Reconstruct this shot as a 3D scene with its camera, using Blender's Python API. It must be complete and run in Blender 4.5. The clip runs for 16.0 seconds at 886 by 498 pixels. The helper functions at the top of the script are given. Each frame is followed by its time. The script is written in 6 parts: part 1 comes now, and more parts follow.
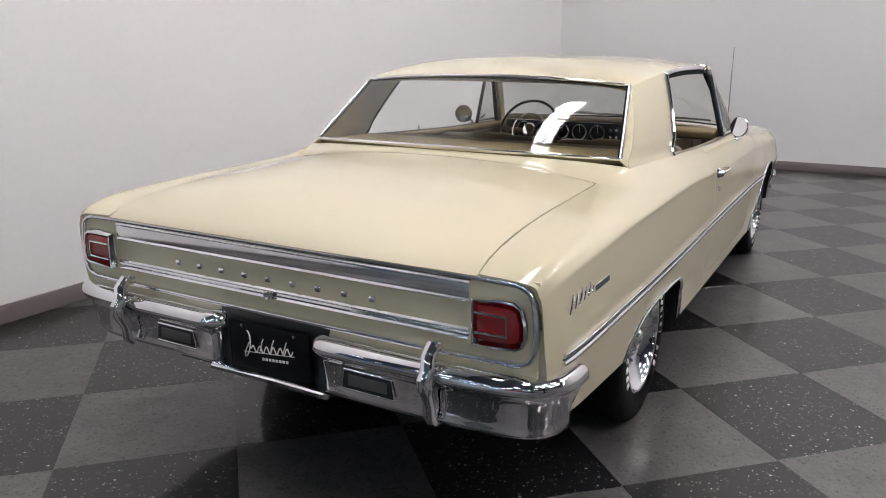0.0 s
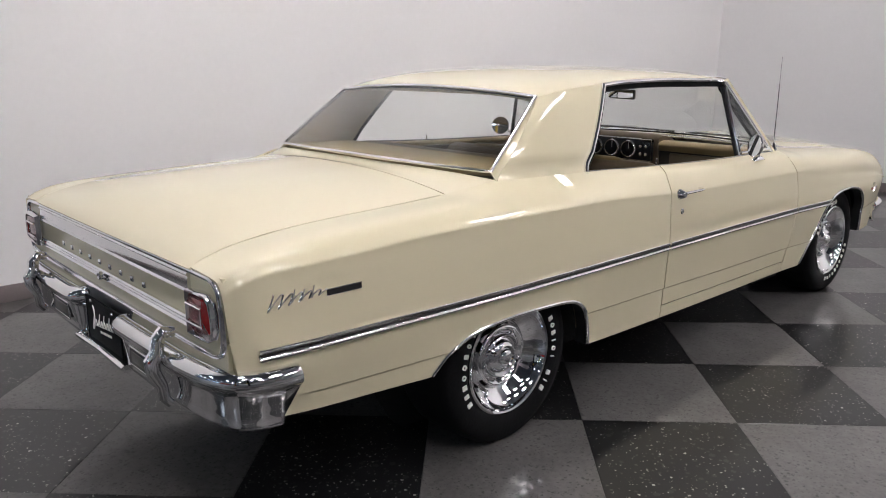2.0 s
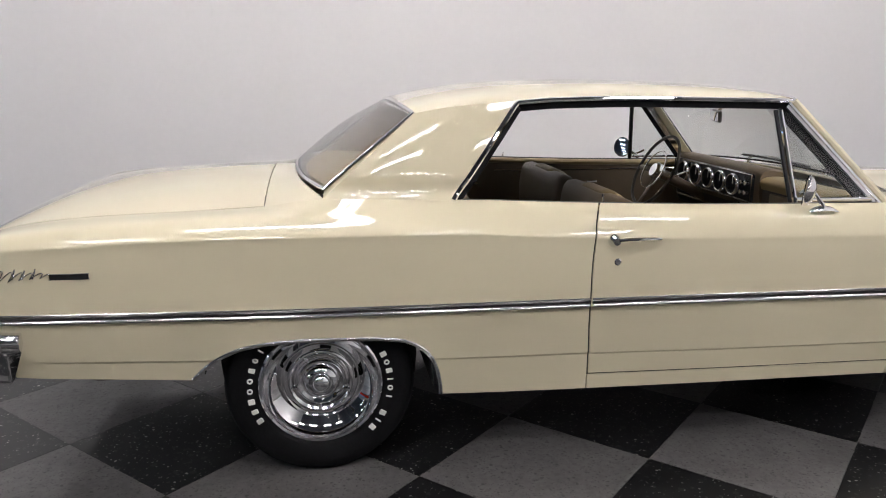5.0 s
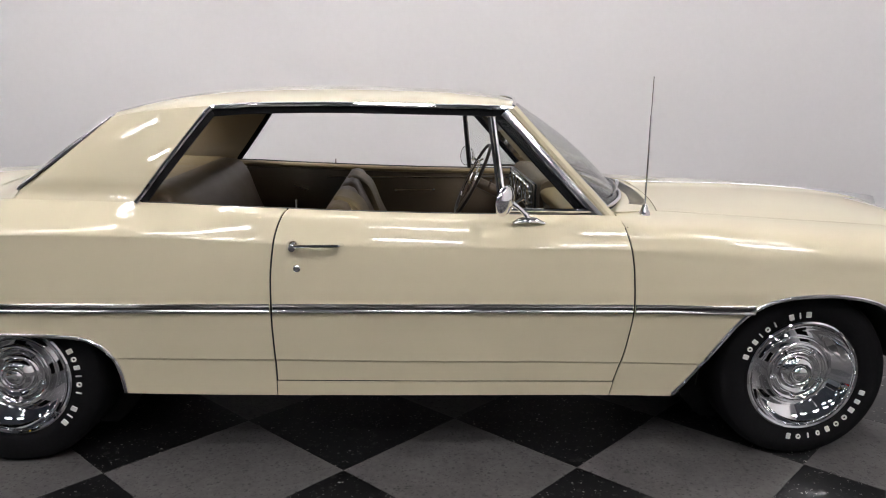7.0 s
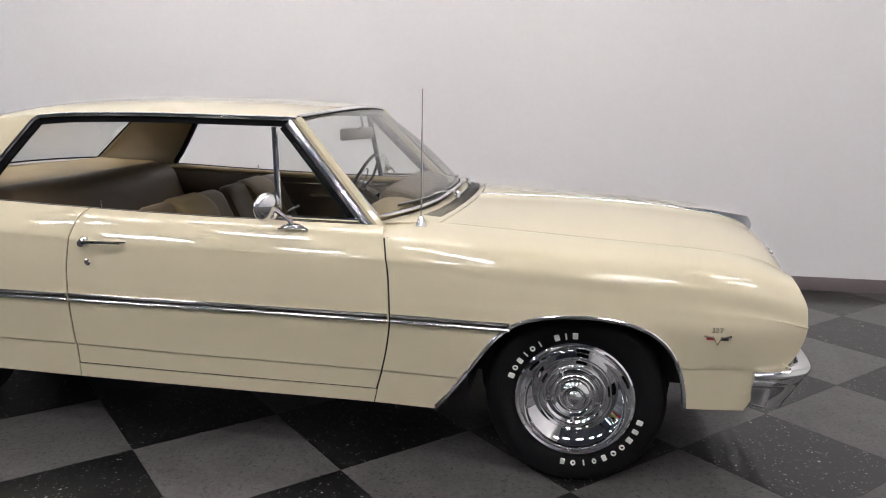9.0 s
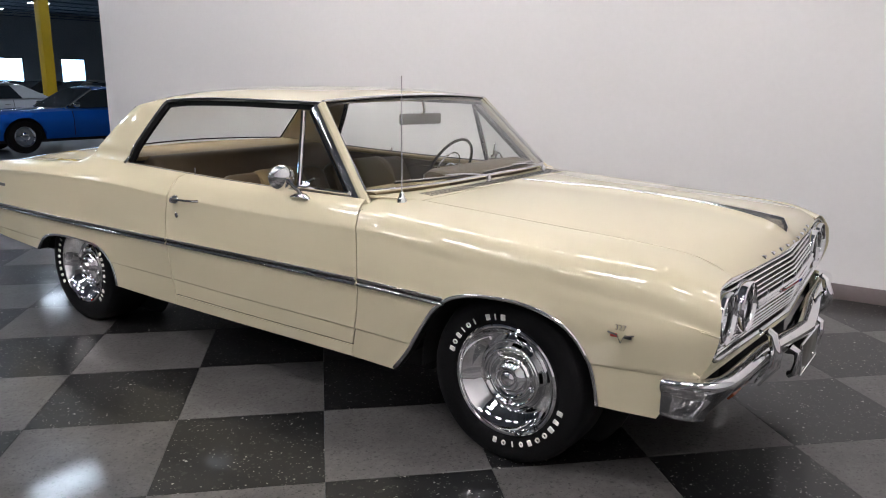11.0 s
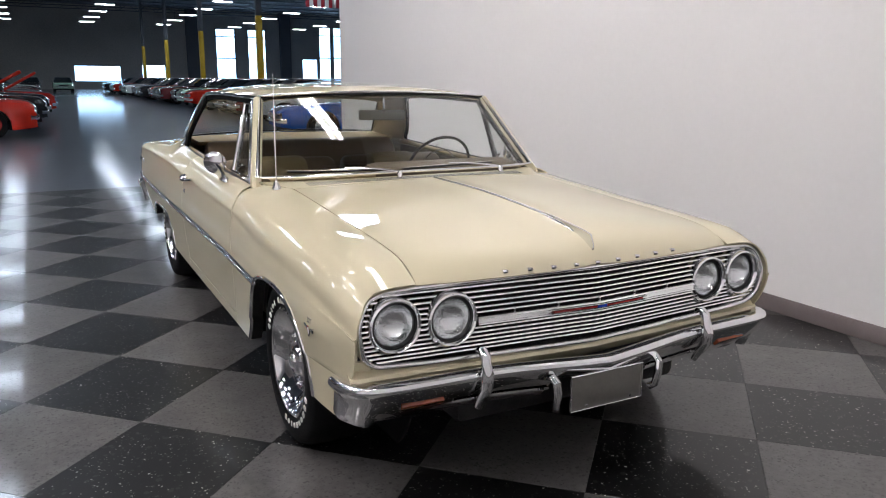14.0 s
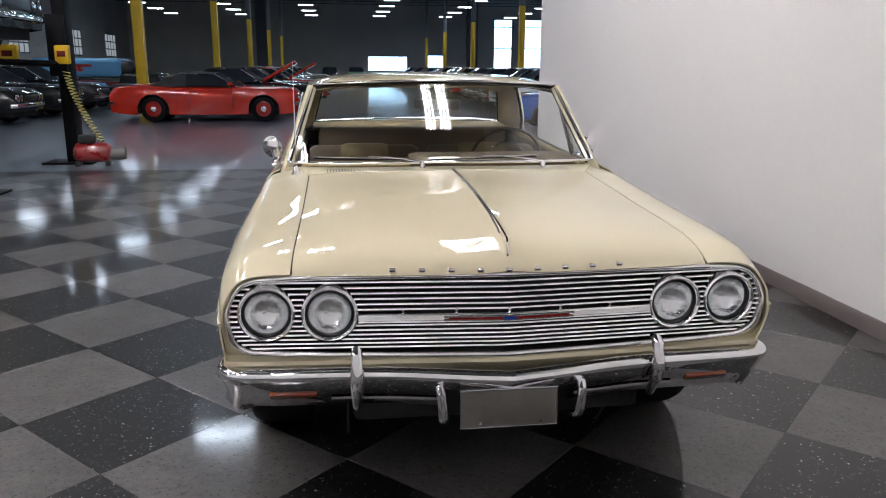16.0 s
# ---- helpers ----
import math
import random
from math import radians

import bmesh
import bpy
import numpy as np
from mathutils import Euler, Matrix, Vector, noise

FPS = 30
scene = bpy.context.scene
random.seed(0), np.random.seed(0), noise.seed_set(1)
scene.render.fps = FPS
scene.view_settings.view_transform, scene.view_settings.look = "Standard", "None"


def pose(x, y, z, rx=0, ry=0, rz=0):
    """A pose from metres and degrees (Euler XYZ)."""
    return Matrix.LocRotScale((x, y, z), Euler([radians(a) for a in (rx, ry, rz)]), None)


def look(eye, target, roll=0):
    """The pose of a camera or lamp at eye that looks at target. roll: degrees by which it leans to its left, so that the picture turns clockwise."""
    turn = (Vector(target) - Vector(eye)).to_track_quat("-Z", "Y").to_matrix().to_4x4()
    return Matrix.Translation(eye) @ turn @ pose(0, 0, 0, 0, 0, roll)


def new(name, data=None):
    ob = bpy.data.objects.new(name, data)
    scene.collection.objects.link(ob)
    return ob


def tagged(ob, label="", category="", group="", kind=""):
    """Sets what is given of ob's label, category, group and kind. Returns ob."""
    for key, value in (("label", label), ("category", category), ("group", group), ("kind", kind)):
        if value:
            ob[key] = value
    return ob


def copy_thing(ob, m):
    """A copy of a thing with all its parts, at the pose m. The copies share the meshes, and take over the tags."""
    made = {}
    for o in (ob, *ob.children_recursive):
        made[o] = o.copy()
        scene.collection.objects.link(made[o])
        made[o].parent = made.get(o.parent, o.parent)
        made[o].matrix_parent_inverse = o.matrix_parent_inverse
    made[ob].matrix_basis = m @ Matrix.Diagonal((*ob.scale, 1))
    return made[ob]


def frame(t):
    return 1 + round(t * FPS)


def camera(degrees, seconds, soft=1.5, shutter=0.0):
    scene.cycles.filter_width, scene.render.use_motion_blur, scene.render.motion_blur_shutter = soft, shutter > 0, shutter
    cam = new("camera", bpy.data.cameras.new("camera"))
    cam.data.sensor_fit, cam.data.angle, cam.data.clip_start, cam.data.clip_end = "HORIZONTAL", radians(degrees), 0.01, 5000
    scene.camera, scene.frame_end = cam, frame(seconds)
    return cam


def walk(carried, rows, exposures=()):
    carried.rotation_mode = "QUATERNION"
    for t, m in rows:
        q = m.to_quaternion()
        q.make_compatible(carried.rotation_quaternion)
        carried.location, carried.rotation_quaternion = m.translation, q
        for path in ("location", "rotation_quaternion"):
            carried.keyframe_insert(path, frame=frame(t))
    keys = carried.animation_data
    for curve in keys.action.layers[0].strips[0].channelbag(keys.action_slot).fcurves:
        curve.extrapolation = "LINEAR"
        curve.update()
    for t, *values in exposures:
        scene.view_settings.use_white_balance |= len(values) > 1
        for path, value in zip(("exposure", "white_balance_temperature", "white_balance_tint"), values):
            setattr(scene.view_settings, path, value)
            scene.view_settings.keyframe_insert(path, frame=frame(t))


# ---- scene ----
cam = camera(60.5, 16.0, soft=1.0)
PATH = [
    (0, (1.516, -4.227, 1.39), (0.571, -2.538, 0.885), 0.2),
    (0.5, (1.802, -4.085, 1.389), (0.736, -2.469, 0.884), 0.2),
    (1, (2.087, -3.902, 1.39), (0.913, -2.358, 0.901), 0.2),
    (1.5, (2.369, -3.679, 1.387), (1.057, -2.248, 0.906), 0.2),
    (2, (2.612, -3.422, 1.379), (1.185, -2.104, 0.906), 0.1),
    (2.5, (2.819, -3.13, 1.374), (1.284, -1.934, 0.911), 0.1),
    (3, (2.999, -2.829, 1.373), (1.34, -1.81, 0.915), 0.2),
    (3.2, (3.056, -2.704, 1.376), (1.355, -1.758, 0.916), 0.3),
    (5.3, (3.408, -1.232, 1.389), (1.474, -0.976, 0.95), 0.4),
    (5.5, (3.428, -1.094, 1.383), (1.489, -0.864, 0.949), 0.4),
    (6, (3.46, -0.736, 1.384), (1.515, -0.559, 0.954), 0.4),
    (6.5, (3.476, -0.387, 1.393), (1.529, -0.244, 0.962), 0.7),
    (7, (3.504, -0.027, 1.386), (1.552, 0.065, 0.961), 0.6),
    (7.5, (3.517, 0.345, 1.387), (1.561, 0.396, 0.973), 0.6),
    (8, (3.513, 0.698, 1.398), (1.555, 0.693, 0.992), 0.6),
    (8.5, (3.508, 1.061, 1.4), (1.552, 0.927, 1.001), 0.8),
    (9, (3.496, 1.425, 1.415), (1.566, 1.093, 1.006), 0.6),
    (9.2, (3.491, 1.557, 1.418), (1.58, 1.153, 0.99), 0.6),
    (11.3, (3.029, 3.01, 1.39), (1.517, 1.771, 0.966), 0.1),
    (11.5, (2.957, 3.126, 1.384), (1.486, 1.837, 0.962), 0.1),
    (12, (2.754, 3.4, 1.381), (1.366, 2.023, 0.959), 0.2),
    (12.5, (2.522, 3.664, 1.392), (1.249, 2.182, 0.964), 0.3),
    (13, (2.254, 3.887, 1.388), (1.097, 2.312, 0.963), 0.4),
    (13.5, (1.955, 4.06, 1.394), (0.901, 2.416, 0.966), 0.4),
    (14, (1.651, 4.204, 1.398), (0.732, 2.482, 0.963), 0.4),
    (14.5, (1.341, 4.315, 1.399), (0.584, 2.524, 0.932), 0.3),
    (15, (1.037, 4.387, 1.404), (0.458, 2.53, 0.937), 0.3),
    (15.5, (0.751, 4.431, 1.4), (0.326, 2.533, 0.934), 0.3),
    (16, (0.503, 4.452, 1.401), (0.246, 2.524, 0.936), 0.3),
]
walk(cam, [(t, look(eye, target, roll)) for t, eye, target, roll in PATH])

# ---- light ----
world = bpy.data.worlds.new("world")
world.use_nodes = True
world.node_tree.nodes["Background"].inputs[0].default_value = (0.55, 0.62, 0.75, 1)
world.node_tree.nodes["Background"].inputs[1].default_value = 0.02
scene.world = world
scene.view_settings.exposure = 0.0
TUBE, HALL, DAY = 91.0, 33.0, 5.5   # strengths: showroom tubes, hall strips, daylight panes

# ---- materials ----
def rgb(h):
    c = [int(h[i:i + 2], 16) / 255 for i in (0, 2, 4)]
    return tuple(v / 12.92 if v <= 0.04045 else ((v + 0.055) / 1.055) ** 2.4 for v in c) + (1,)


def surface(name, color, rough=0.5, metal=0.0, coat=0.0, vary=0.08, scale=6.0, fine=90.0, bump=0.0, rvary=0.06, ior=1.5, coat_rough=0.03, spec=0.5):
    """A principled material with mottling at two scales, uneven gloss and fine relief."""
    m = bpy.data.materials.new(name)
    m.use_nodes = True
    nt = m.node_tree
    n, ln = nt.nodes, nt.links
    b = n["Principled BSDF"]
    tc = n.new("ShaderNodeTexCoord")
    big, small = n.new("ShaderNodeTexNoise"), n.new("ShaderNodeTexNoise")
    for t, s, d in ((big, scale, 4), (small, fine, 3)):
        t.inputs["Scale"].default_value, t.inputs["Detail"].default_value = s, d
        ln.new(tc.outputs["Object"], t.inputs["Vector"])
    add = n.new("ShaderNodeMath")
    add.operation = "ADD"
    ln.new(big.outputs["Fac"], add.inputs[0])
    ln.new(small.outputs["Fac"], add.inputs[1])
    ramp = n.new("ShaderNodeMapRange")
    ramp.inputs["From Min"].default_value, ramp.inputs["From Max"].default_value = 0.6, 1.4
    ramp.inputs["To Min"].default_value, ramp.inputs["To Max"].default_value = 1 - vary, 1 + vary
    ln.new(add.outputs[0], ramp.inputs["Value"])
    hsv = n.new("ShaderNodeHueSaturation")
    hsv.inputs["Color"].default_value = color
    ln.new(ramp.outputs[0], hsv.inputs["Value"])
    ln.new(hsv.outputs[0], b.inputs["Base Color"])
    rr = n.new("ShaderNodeMapRange")
    rr.inputs["From Min"].default_value, rr.inputs["From Max"].default_value = 0.3, 0.7
    rr.inputs["To Min"].default_value, rr.inputs["To Max"].default_value = max(0.0, rough - rvary), min(1, rough + rvary)
    ln.new(big.outputs["Fac"], rr.inputs["Value"])
    ln.new(rr.outputs[0], b.inputs["Roughness"])
    b.inputs["Metallic"].default_value = metal
    b.inputs["Coat Weight"].default_value = coat
    b.inputs["Coat Roughness"].default_value = coat_rough
    b.inputs["IOR"].default_value = ior
    b.inputs["Specular IOR Level"].default_value = spec
    if bump:
        bp = n.new("ShaderNodeBump")
        bp.inputs["Strength"].default_value = bump
        bp.inputs["Distance"].default_value = 0.01
        ln.new(small.outputs["Fac"], bp.inputs["Height"])
        ln.new(bp.outputs[0], b.inputs["Normal"])
    return m


def glass(name, tint=(0.93, 0.96, 0.94, 1)):
    m = bpy.data.materials.new(name)
    m.use_nodes = True
    nt = m.node_tree
    n, ln = nt.nodes, nt.links
    n.remove(n["Principled BSDF"])
    fr, tr, gl, mix = n.new("ShaderNodeLayerWeight"), n.new("ShaderNodeBsdfTransparent"), n.new("ShaderNodeBsdfGlossy"), n.new("ShaderNodeMixShader")
    fr.inputs["Blend"].default_value = 0.5
    power, reflect = n.new("ShaderNodeMath"), n.new("ShaderNodeMath")
    power.operation, power.inputs[1].default_value = "POWER", 5.0
    reflect.operation, reflect.inputs[1].default_value, reflect.inputs[2].default_value = "MULTIPLY_ADD", 0.9, 0.045
    ln.new(fr.outputs["Facing"], power.inputs[0])
    ln.new(power.outputs[0], reflect.inputs[0])
    tr.inputs["Color"].default_value = tint
    gl.inputs["Roughness"].default_value = 0.01
    ln.new(reflect.outputs[0], mix.inputs[0])
    ln.new(tr.outputs[0], mix.inputs[1])
    ln.new(gl.outputs[0], mix.inputs[2])
    ln.new(mix.outputs[0], n["Material Output"].inputs[0])
    return m


def glow(name, color, strength):
    m = bpy.data.materials.new(name)
    m.use_nodes = True
    nt = m.node_tree
    nt.nodes.remove(nt.nodes["Principled BSDF"])
    e = nt.nodes.new("ShaderNodeEmission")
    e.inputs[0].default_value, e.inputs[1].default_value = color, strength
    nt.links.new(e.outputs[0], nt.nodes["Material Output"].inputs[0])
    return m


def tile_material(name, color, fleck, layers):
    """Waxed vinyl tile: mottled base, irregular chips of another colour at two sizes, scuffed gloss; each tile a little different."""
    m = surface(name, color, rough=0.42, vary=0.32, scale=7, fine=45, rvary=0.0, spec=0.22, coat=0.46, coat_rough=0.08)
    n, ln = m.node_tree.nodes, m.node_tree.links
    b = n["Principled BSDF"]
    base = b.inputs["Base Color"].links[0].from_socket
    tc = n["Texture Coordinate"]
    info = n.new("ShaderNodeObjectInfo")
    off = n.new("ShaderNodeVectorMath")
    off.operation = "SCALE"
    off.inputs[0].default_value = (37.0, 61.0, 13.0)
    ln.new(info.outputs["Random"], off.inputs["Scale"])
    vec = n.new("ShaderNodeVectorMath")
    ln.new(tc.outputs["Object"], vec.inputs[0])
    ln.new(off.outputs[0], vec.inputs[1])
    for t in [x for x in n if x.type == "TEX_NOISE"]:
        ln.new(vec.outputs[0], t.inputs["Vector"])
    ragged = n.new("ShaderNodeTexNoise")
    ragged.inputs["Scale"].default_value, ragged.inputs["Detail"].default_value = 160, 2
    ln.new(vec.outputs[0], ragged.inputs["Vector"])
    wob = n.new("ShaderNodeVectorMath")
    wob.operation = "MULTIPLY_ADD"
    wob.inputs[1].default_value = (0.012, 0.012, 0.0)
    ln.new(ragged.outputs["Color"], wob.inputs[0])
    ln.new(vec.outputs[0], wob.inputs[2])
    here = base
    for size, amount, reach, strength in layers:
        vo = n.new("ShaderNodeTexVoronoi")
        vo.inputs["Scale"].default_value = size
        ln.new(wob.outputs[0], vo.inputs["Vector"])
        sep = n.new("ShaderNodeSeparateColor")
        ln.new(vo.outputs["Color"], sep.inputs[0])
        pick = n.new("ShaderNodeMath")
        pick.operation, pick.inputs[1].default_value = "LESS_THAN", amount
        ln.new(sep.outputs[0], pick.inputs[0])
        span = n.new("ShaderNodeMath")
        span.operation, span.inputs[1].default_value = "MULTIPLY", reach
        ln.new(sep.outputs[1], span.inputs[0])
        near = n.new("ShaderNodeMath")
        near.operation = "LESS_THAN"
        ln.new(vo.outputs["Distance"], near.inputs[0])
        ln.new(span.outputs[0], near.inputs[1])
        both = n.new("ShaderNodeMath")
        both.operation = "MULTIPLY"
        ln.new(pick.outputs[0], both.inputs[0])
        ln.new(near.outputs[0], both.inputs[1])
        tint = n.new("ShaderNodeMath")
        tint.operation, tint.inputs[1].default_value = "MULTIPLY", strength
        ln.new(both.outputs[0], tint.inputs[0])
        mix = n.new("ShaderNodeMix")
        mix.data_type = "RGBA"
        ln.new(tint.outputs[0], mix.inputs[0])
        ln.new(here, mix.inputs[6])
        mix.inputs[7].default_value = fleck
        here = mix.outputs[2]
    tone = n.new("ShaderNodeHueSaturation")
    tv = n.new("ShaderNodeMapRange")
    tv.inputs["To Min"].default_value, tv.inputs["To Max"].default_value = 0.88, 1.1
    ln.new(info.outputs["Random"], tv.inputs["Value"])
    ln.new(tv.outputs[0], tone.inputs["Value"])
    ln.new(here, tone.inputs["Color"])
    ln.new(tone.outputs[0], b.inputs["Base Color"])
    # scuffs in the wax
    scuff = n.new("ShaderNodeTexNoise")
    scuff.inputs["Scale"].default_value, scuff.inputs["Detail"].default_value = 4.0, 6
    ln.new(vec.outputs[0], scuff.inputs["Vector"])
    dull = n.new("ShaderNodeMapRange")
    dull.inputs["From Min"].default_value, dull.inputs["From Max"].default_value = 0.35, 0.7
    dull.inputs["To Min"].default_value, dull.inputs["To Max"].default_value = 0.055, 0.13
    ln.new(scuff.outputs["Fac"], dull.inputs["Value"])
    ln.new(dull.outputs[0], b.inputs["Coat Roughness"])
    return m


PAINT = surface("cream_paint", rgb("cbc2a5"), rough=0.6, coat=1.0, vary=0.012, scale=2, fine=400, rvary=0.02, coat_rough=0.012, spec=0.15)
BRIGHT = surface("anodized_bar", (0.90, 0.90, 0.90, 1), rough=0.20, metal=1.0, vary=0.03, rvary=0.05)
TRIM = surface("bright_trim", (0.86, 0.86, 0.87, 1), rough=0.12, metal=1.0, vary=0.03, rvary=0.05)
CHROME = surface("chrome", (0.86, 0.86, 0.87, 1), rough=0.035, metal=1.0, vary=0.02, scale=9, rvary=0.02)
STEEL = surface("bright_steel", (0.84, 0.84, 0.86, 1), rough=0.10, metal=1.0, vary=0.05, rvary=0.06)
RUBBER = surface("tyre_rubber", (0.006, 0.006, 0.0065, 1), rough=0.65, vary=0.2, bump=0.1, spec=0.1)
WHITE_RUBBER = surface("white_rubber", (0.75, 0.74, 0.68, 1), rough=0.5, vary=0.06)
BLACK = surface("black_trim", (0.012, 0.012, 0.013, 1), rough=0.35, vary=0.2)
UNDER = surface("undercoat", (0.008, 0.008, 0.008, 1), rough=0.8, vary=0.3, bump=0.3)
RED_LENS = surface("red_lens", (0.24, 0.004, 0.006, 1), rough=0.14, coat=1.0, vary=0.05, scale=12, fine=200, bump=0.01)
AMBER = surface("amber_lens", (0.20, 0.035, 0.008, 1), rough=0.2, coat=0.8, vary=0.1)
TAN = surface("tan_vinyl", rgb("8f7d59"), rough=0.5, vary=0.1, scale=8, fine=300, bump=0.12)
TAN_DARK = surface("brown_vinyl", rgb("5d503e"), rough=0.48, vary=0.14, scale=8, fine=300, bump=0.15)
TAN_MID = surface("worn_tan_vinyl", rgb("766849"), rough=0.5, vary=0.12, scale=8, fine=300, bump=0.14)
TAN_CLOTH = surface("tan_headliner", rgb("9a8b70"), rough=0.8, vary=0.08, fine=500, bump=0.1)
DASH = surface("dash_brown", rgb("2e271f"), rough=0.4, vary=0.12)
DIAL = surface("dial_black", (0.012, 0.012, 0.014, 1), rough=0.3)
GLASS = glass("clear_glass", (0.955, 0.968, 0.958, 1))
LAMP_GLASS = glass("lamp_glass", (0.97, 0.98, 0.98, 1))
LAMP_BOWL = surface("lamp_bowl", (0.90, 0.91, 0.92, 1), rough=0.12, metal=1.0, vary=0.08, scale=40, fine=110, bump=0.18)
MIRROR = surface("mirror", (0.85, 0.86, 0.87, 1), rough=0.015, metal=1.0, vary=0.01, rvary=0.01)
WALL = surface("white_wall_paint", rgb("dcdad9"), rough=0.55, vary=0.02, scale=0.7, fine=30, bump=0.02)
BASE = surface("grey_baseboard", rgb("6f6665"), rough=0.4, vary=0.08)
GREY_TILE = tile_material("grey_vinyl_tile", rgb("4c4a49"), rgb("262423"), ((45, 0.30, 0.5, 0.30), (70, 0.26, 0.5, 0.8), (150, 0.34, 0.55, 0.75)))
DARK_TILE = tile_material("black_vinyl_tile", rgb("0b0b0c"), rgb("a09e98"), ((40, 0.28, 0.5, 0.05), (80, 0.18, 0.5, 0.10), (70, 0.05, 0.38, 1.0), (130, 0.10, 0.5, 0.65)))
CONCRETE = surface("polished_concrete", rgb("585e68"), rough=0.40, vary=0.15, scale=0.5, fine=8, rvary=0.0, spec=0.8, coat=0.7, coat_rough=0.09)
TILT_WALL = surface("tilt_up_concrete", rgb("b8b4ae"), rough=0.8, vary=0.2, scale=0.25, fine=6, bump=0.1)
DECK = surface("dark_steel_deck", (0.14, 0.155, 0.18, 1), rough=0.7, vary=0.25, scale=0.5)
TRUSS = surface("truss_grey", (0.12, 0.13, 0.15, 1), rough=0.6, vary=0.1)
YELLOW = surface("safety_yellow", rgb("d2ab1c"), rough=0.5, vary=0.1, scale=2)
DULL_GREY = surface("dull_grey_plate", rgb("66645f"), rough=0.35, metal=0.3, vary=0.1, scale=20)
RED_PAINT = surface("emblem_red", (0.36, 0.02, 0.02, 1), rough=0.3)
BLUE_PAINT = surface("emblem_blue", (0.02, 0.05, 0.4, 1), rough=0.3)
TUBE_LIGHT = glow("fluorescent_tube", (1.0, 0.958, 0.985, 1), TUBE)
HALL_LIGHT = glow("hall_strip", (0.72, 0.84, 1.0, 1), HALL)
DAYLIGHT = glow("daylight_outside", (0.40, 0.66, 1.0, 1), DAY)

import collections

# ---- mesh helpers ----
def mesh_object(name, verts, faces, material, parent=None, label="", smooth=True, angle=35):
    me = bpy.data.meshes.new(name)
    me.from_pydata([tuple(v) for v in verts], [], faces)
    return finish(name, me, material, parent, label, smooth, angle)


def finish(name, me, material, parent=None, label="", smooth=True, angle=35):
    me.materials.append(material)
    if smooth:
        me.shade_smooth()
        me.set_sharp_from_angle(angle=radians(angle))
    ob = new(name, me)
    if parent:
        ob.parent = parent
    if label:
        tagged(ob, label)
    return ob


def part(name, bm, material, parent=None, label="", smooth=True, angle=35):
    """One mesh object from a bmesh, under a thing or under a part."""
    bmesh.ops.recalc_face_normals(bm, faces=bm.faces)
    me = bpy.data.meshes.new(name)
    bm.to_mesh(me)
    bm.free()
    return finish(name, me, material, parent, label, smooth, angle)


def thing(name, label, category, group="", kind="", at=None):
    ob = tagged(new(name), label, category, group, kind)
    if at is not None:
        ob.matrix_basis = at
    return ob


def add_box(bm, lo, hi, bevel=0.0, m=None, seg=2):
    r = bmesh.ops.create_cube(bm, size=1.0)
    c, s = [(a + b) / 2 for a, b in zip(lo, hi)], [b - a for a, b in zip(lo, hi)]
    for v in r["verts"]:
        v.co = Vector((c[0] + v.co.x * s[0], c[1] + v.co.y * s[1], c[2] + v.co.z * s[2]))
    vs = r["verts"]
    if bevel:
        es = list({e for v in vs for e in v.link_edges})
        out = bmesh.ops.bevel(bm, geom=es, offset=bevel, segments=seg, profile=0.5, affect="EDGES")
        vs = list({v for f in out["faces"] for v in f.verts} | {v for v in vs if v.is_valid})
    if m is not None:
        bmesh.ops.transform(bm, matrix=m, verts=vs)
    return vs


def box(lo, hi, bevel=0.0, m=None, seg=2):
    bm = bmesh.new()
    add_box(bm, lo, hi, bevel, m, seg)
    return bm


def add_sweep(bm, path, section, normals, closed=False, cap=True, scales=None):
    """Sweeps a section of (across, out) points along a path; normals: one vector or one per point."""
    path = [Vector(p) for p in path]
    n = len(path)
    rings = []
    for i, p in enumerate(path):
        a = path[(i - 1) % n] if (closed or i > 0) else p
        b = path[(i + 1) % n] if (closed or i < n - 1) else p
        t = (b - a).normalized()
        nn = Vector(normals[i]) if isinstance(normals, list) else Vector(normals)
        nn = (nn - t * nn.dot(t)).normalized()
        bi = t.cross(nn)
        k = scales[i] if scales else 1.0
        rings.append([bm.verts.new(p + bi * (u * k) + nn * (w * k)) for u, w in section])
    m = len(section)
    for i in range(n if closed else n - 1):
        r0, r1 = rings[i], rings[(i + 1) % n]
        for j in range(m):
            bm.faces.new((r0[j], r0[(j + 1) % m], r1[(j + 1) % m], r1[j]))
    if cap and not closed:
        bm.faces.new(rings[0][::-1])
        bm.faces.new(rings[-1])
    return rings


def sweep(path, section, normals, closed=False, cap=True, scales=None):
    bm = bmesh.new()
    add_sweep(bm, path, section, normals, closed, cap, scales)
    return bm


def circle(r, k=10, ru=None):
    return [(r * math.cos(2 * math.pi * i / k), (ru or r) * math.sin(2 * math.pi * i / k)) for i in range(k)]


def half_round(w, h, k=5):
    """A strip's section: flat back, rounded front, w wide and h proud."""
    return [(-w / 2, -0.003)] + [(-w / 2 * math.cos(math.pi * i / k), h * math.sin(math.pi * i / k)) for i in range(k + 1)] + [(w / 2, -0.003)]


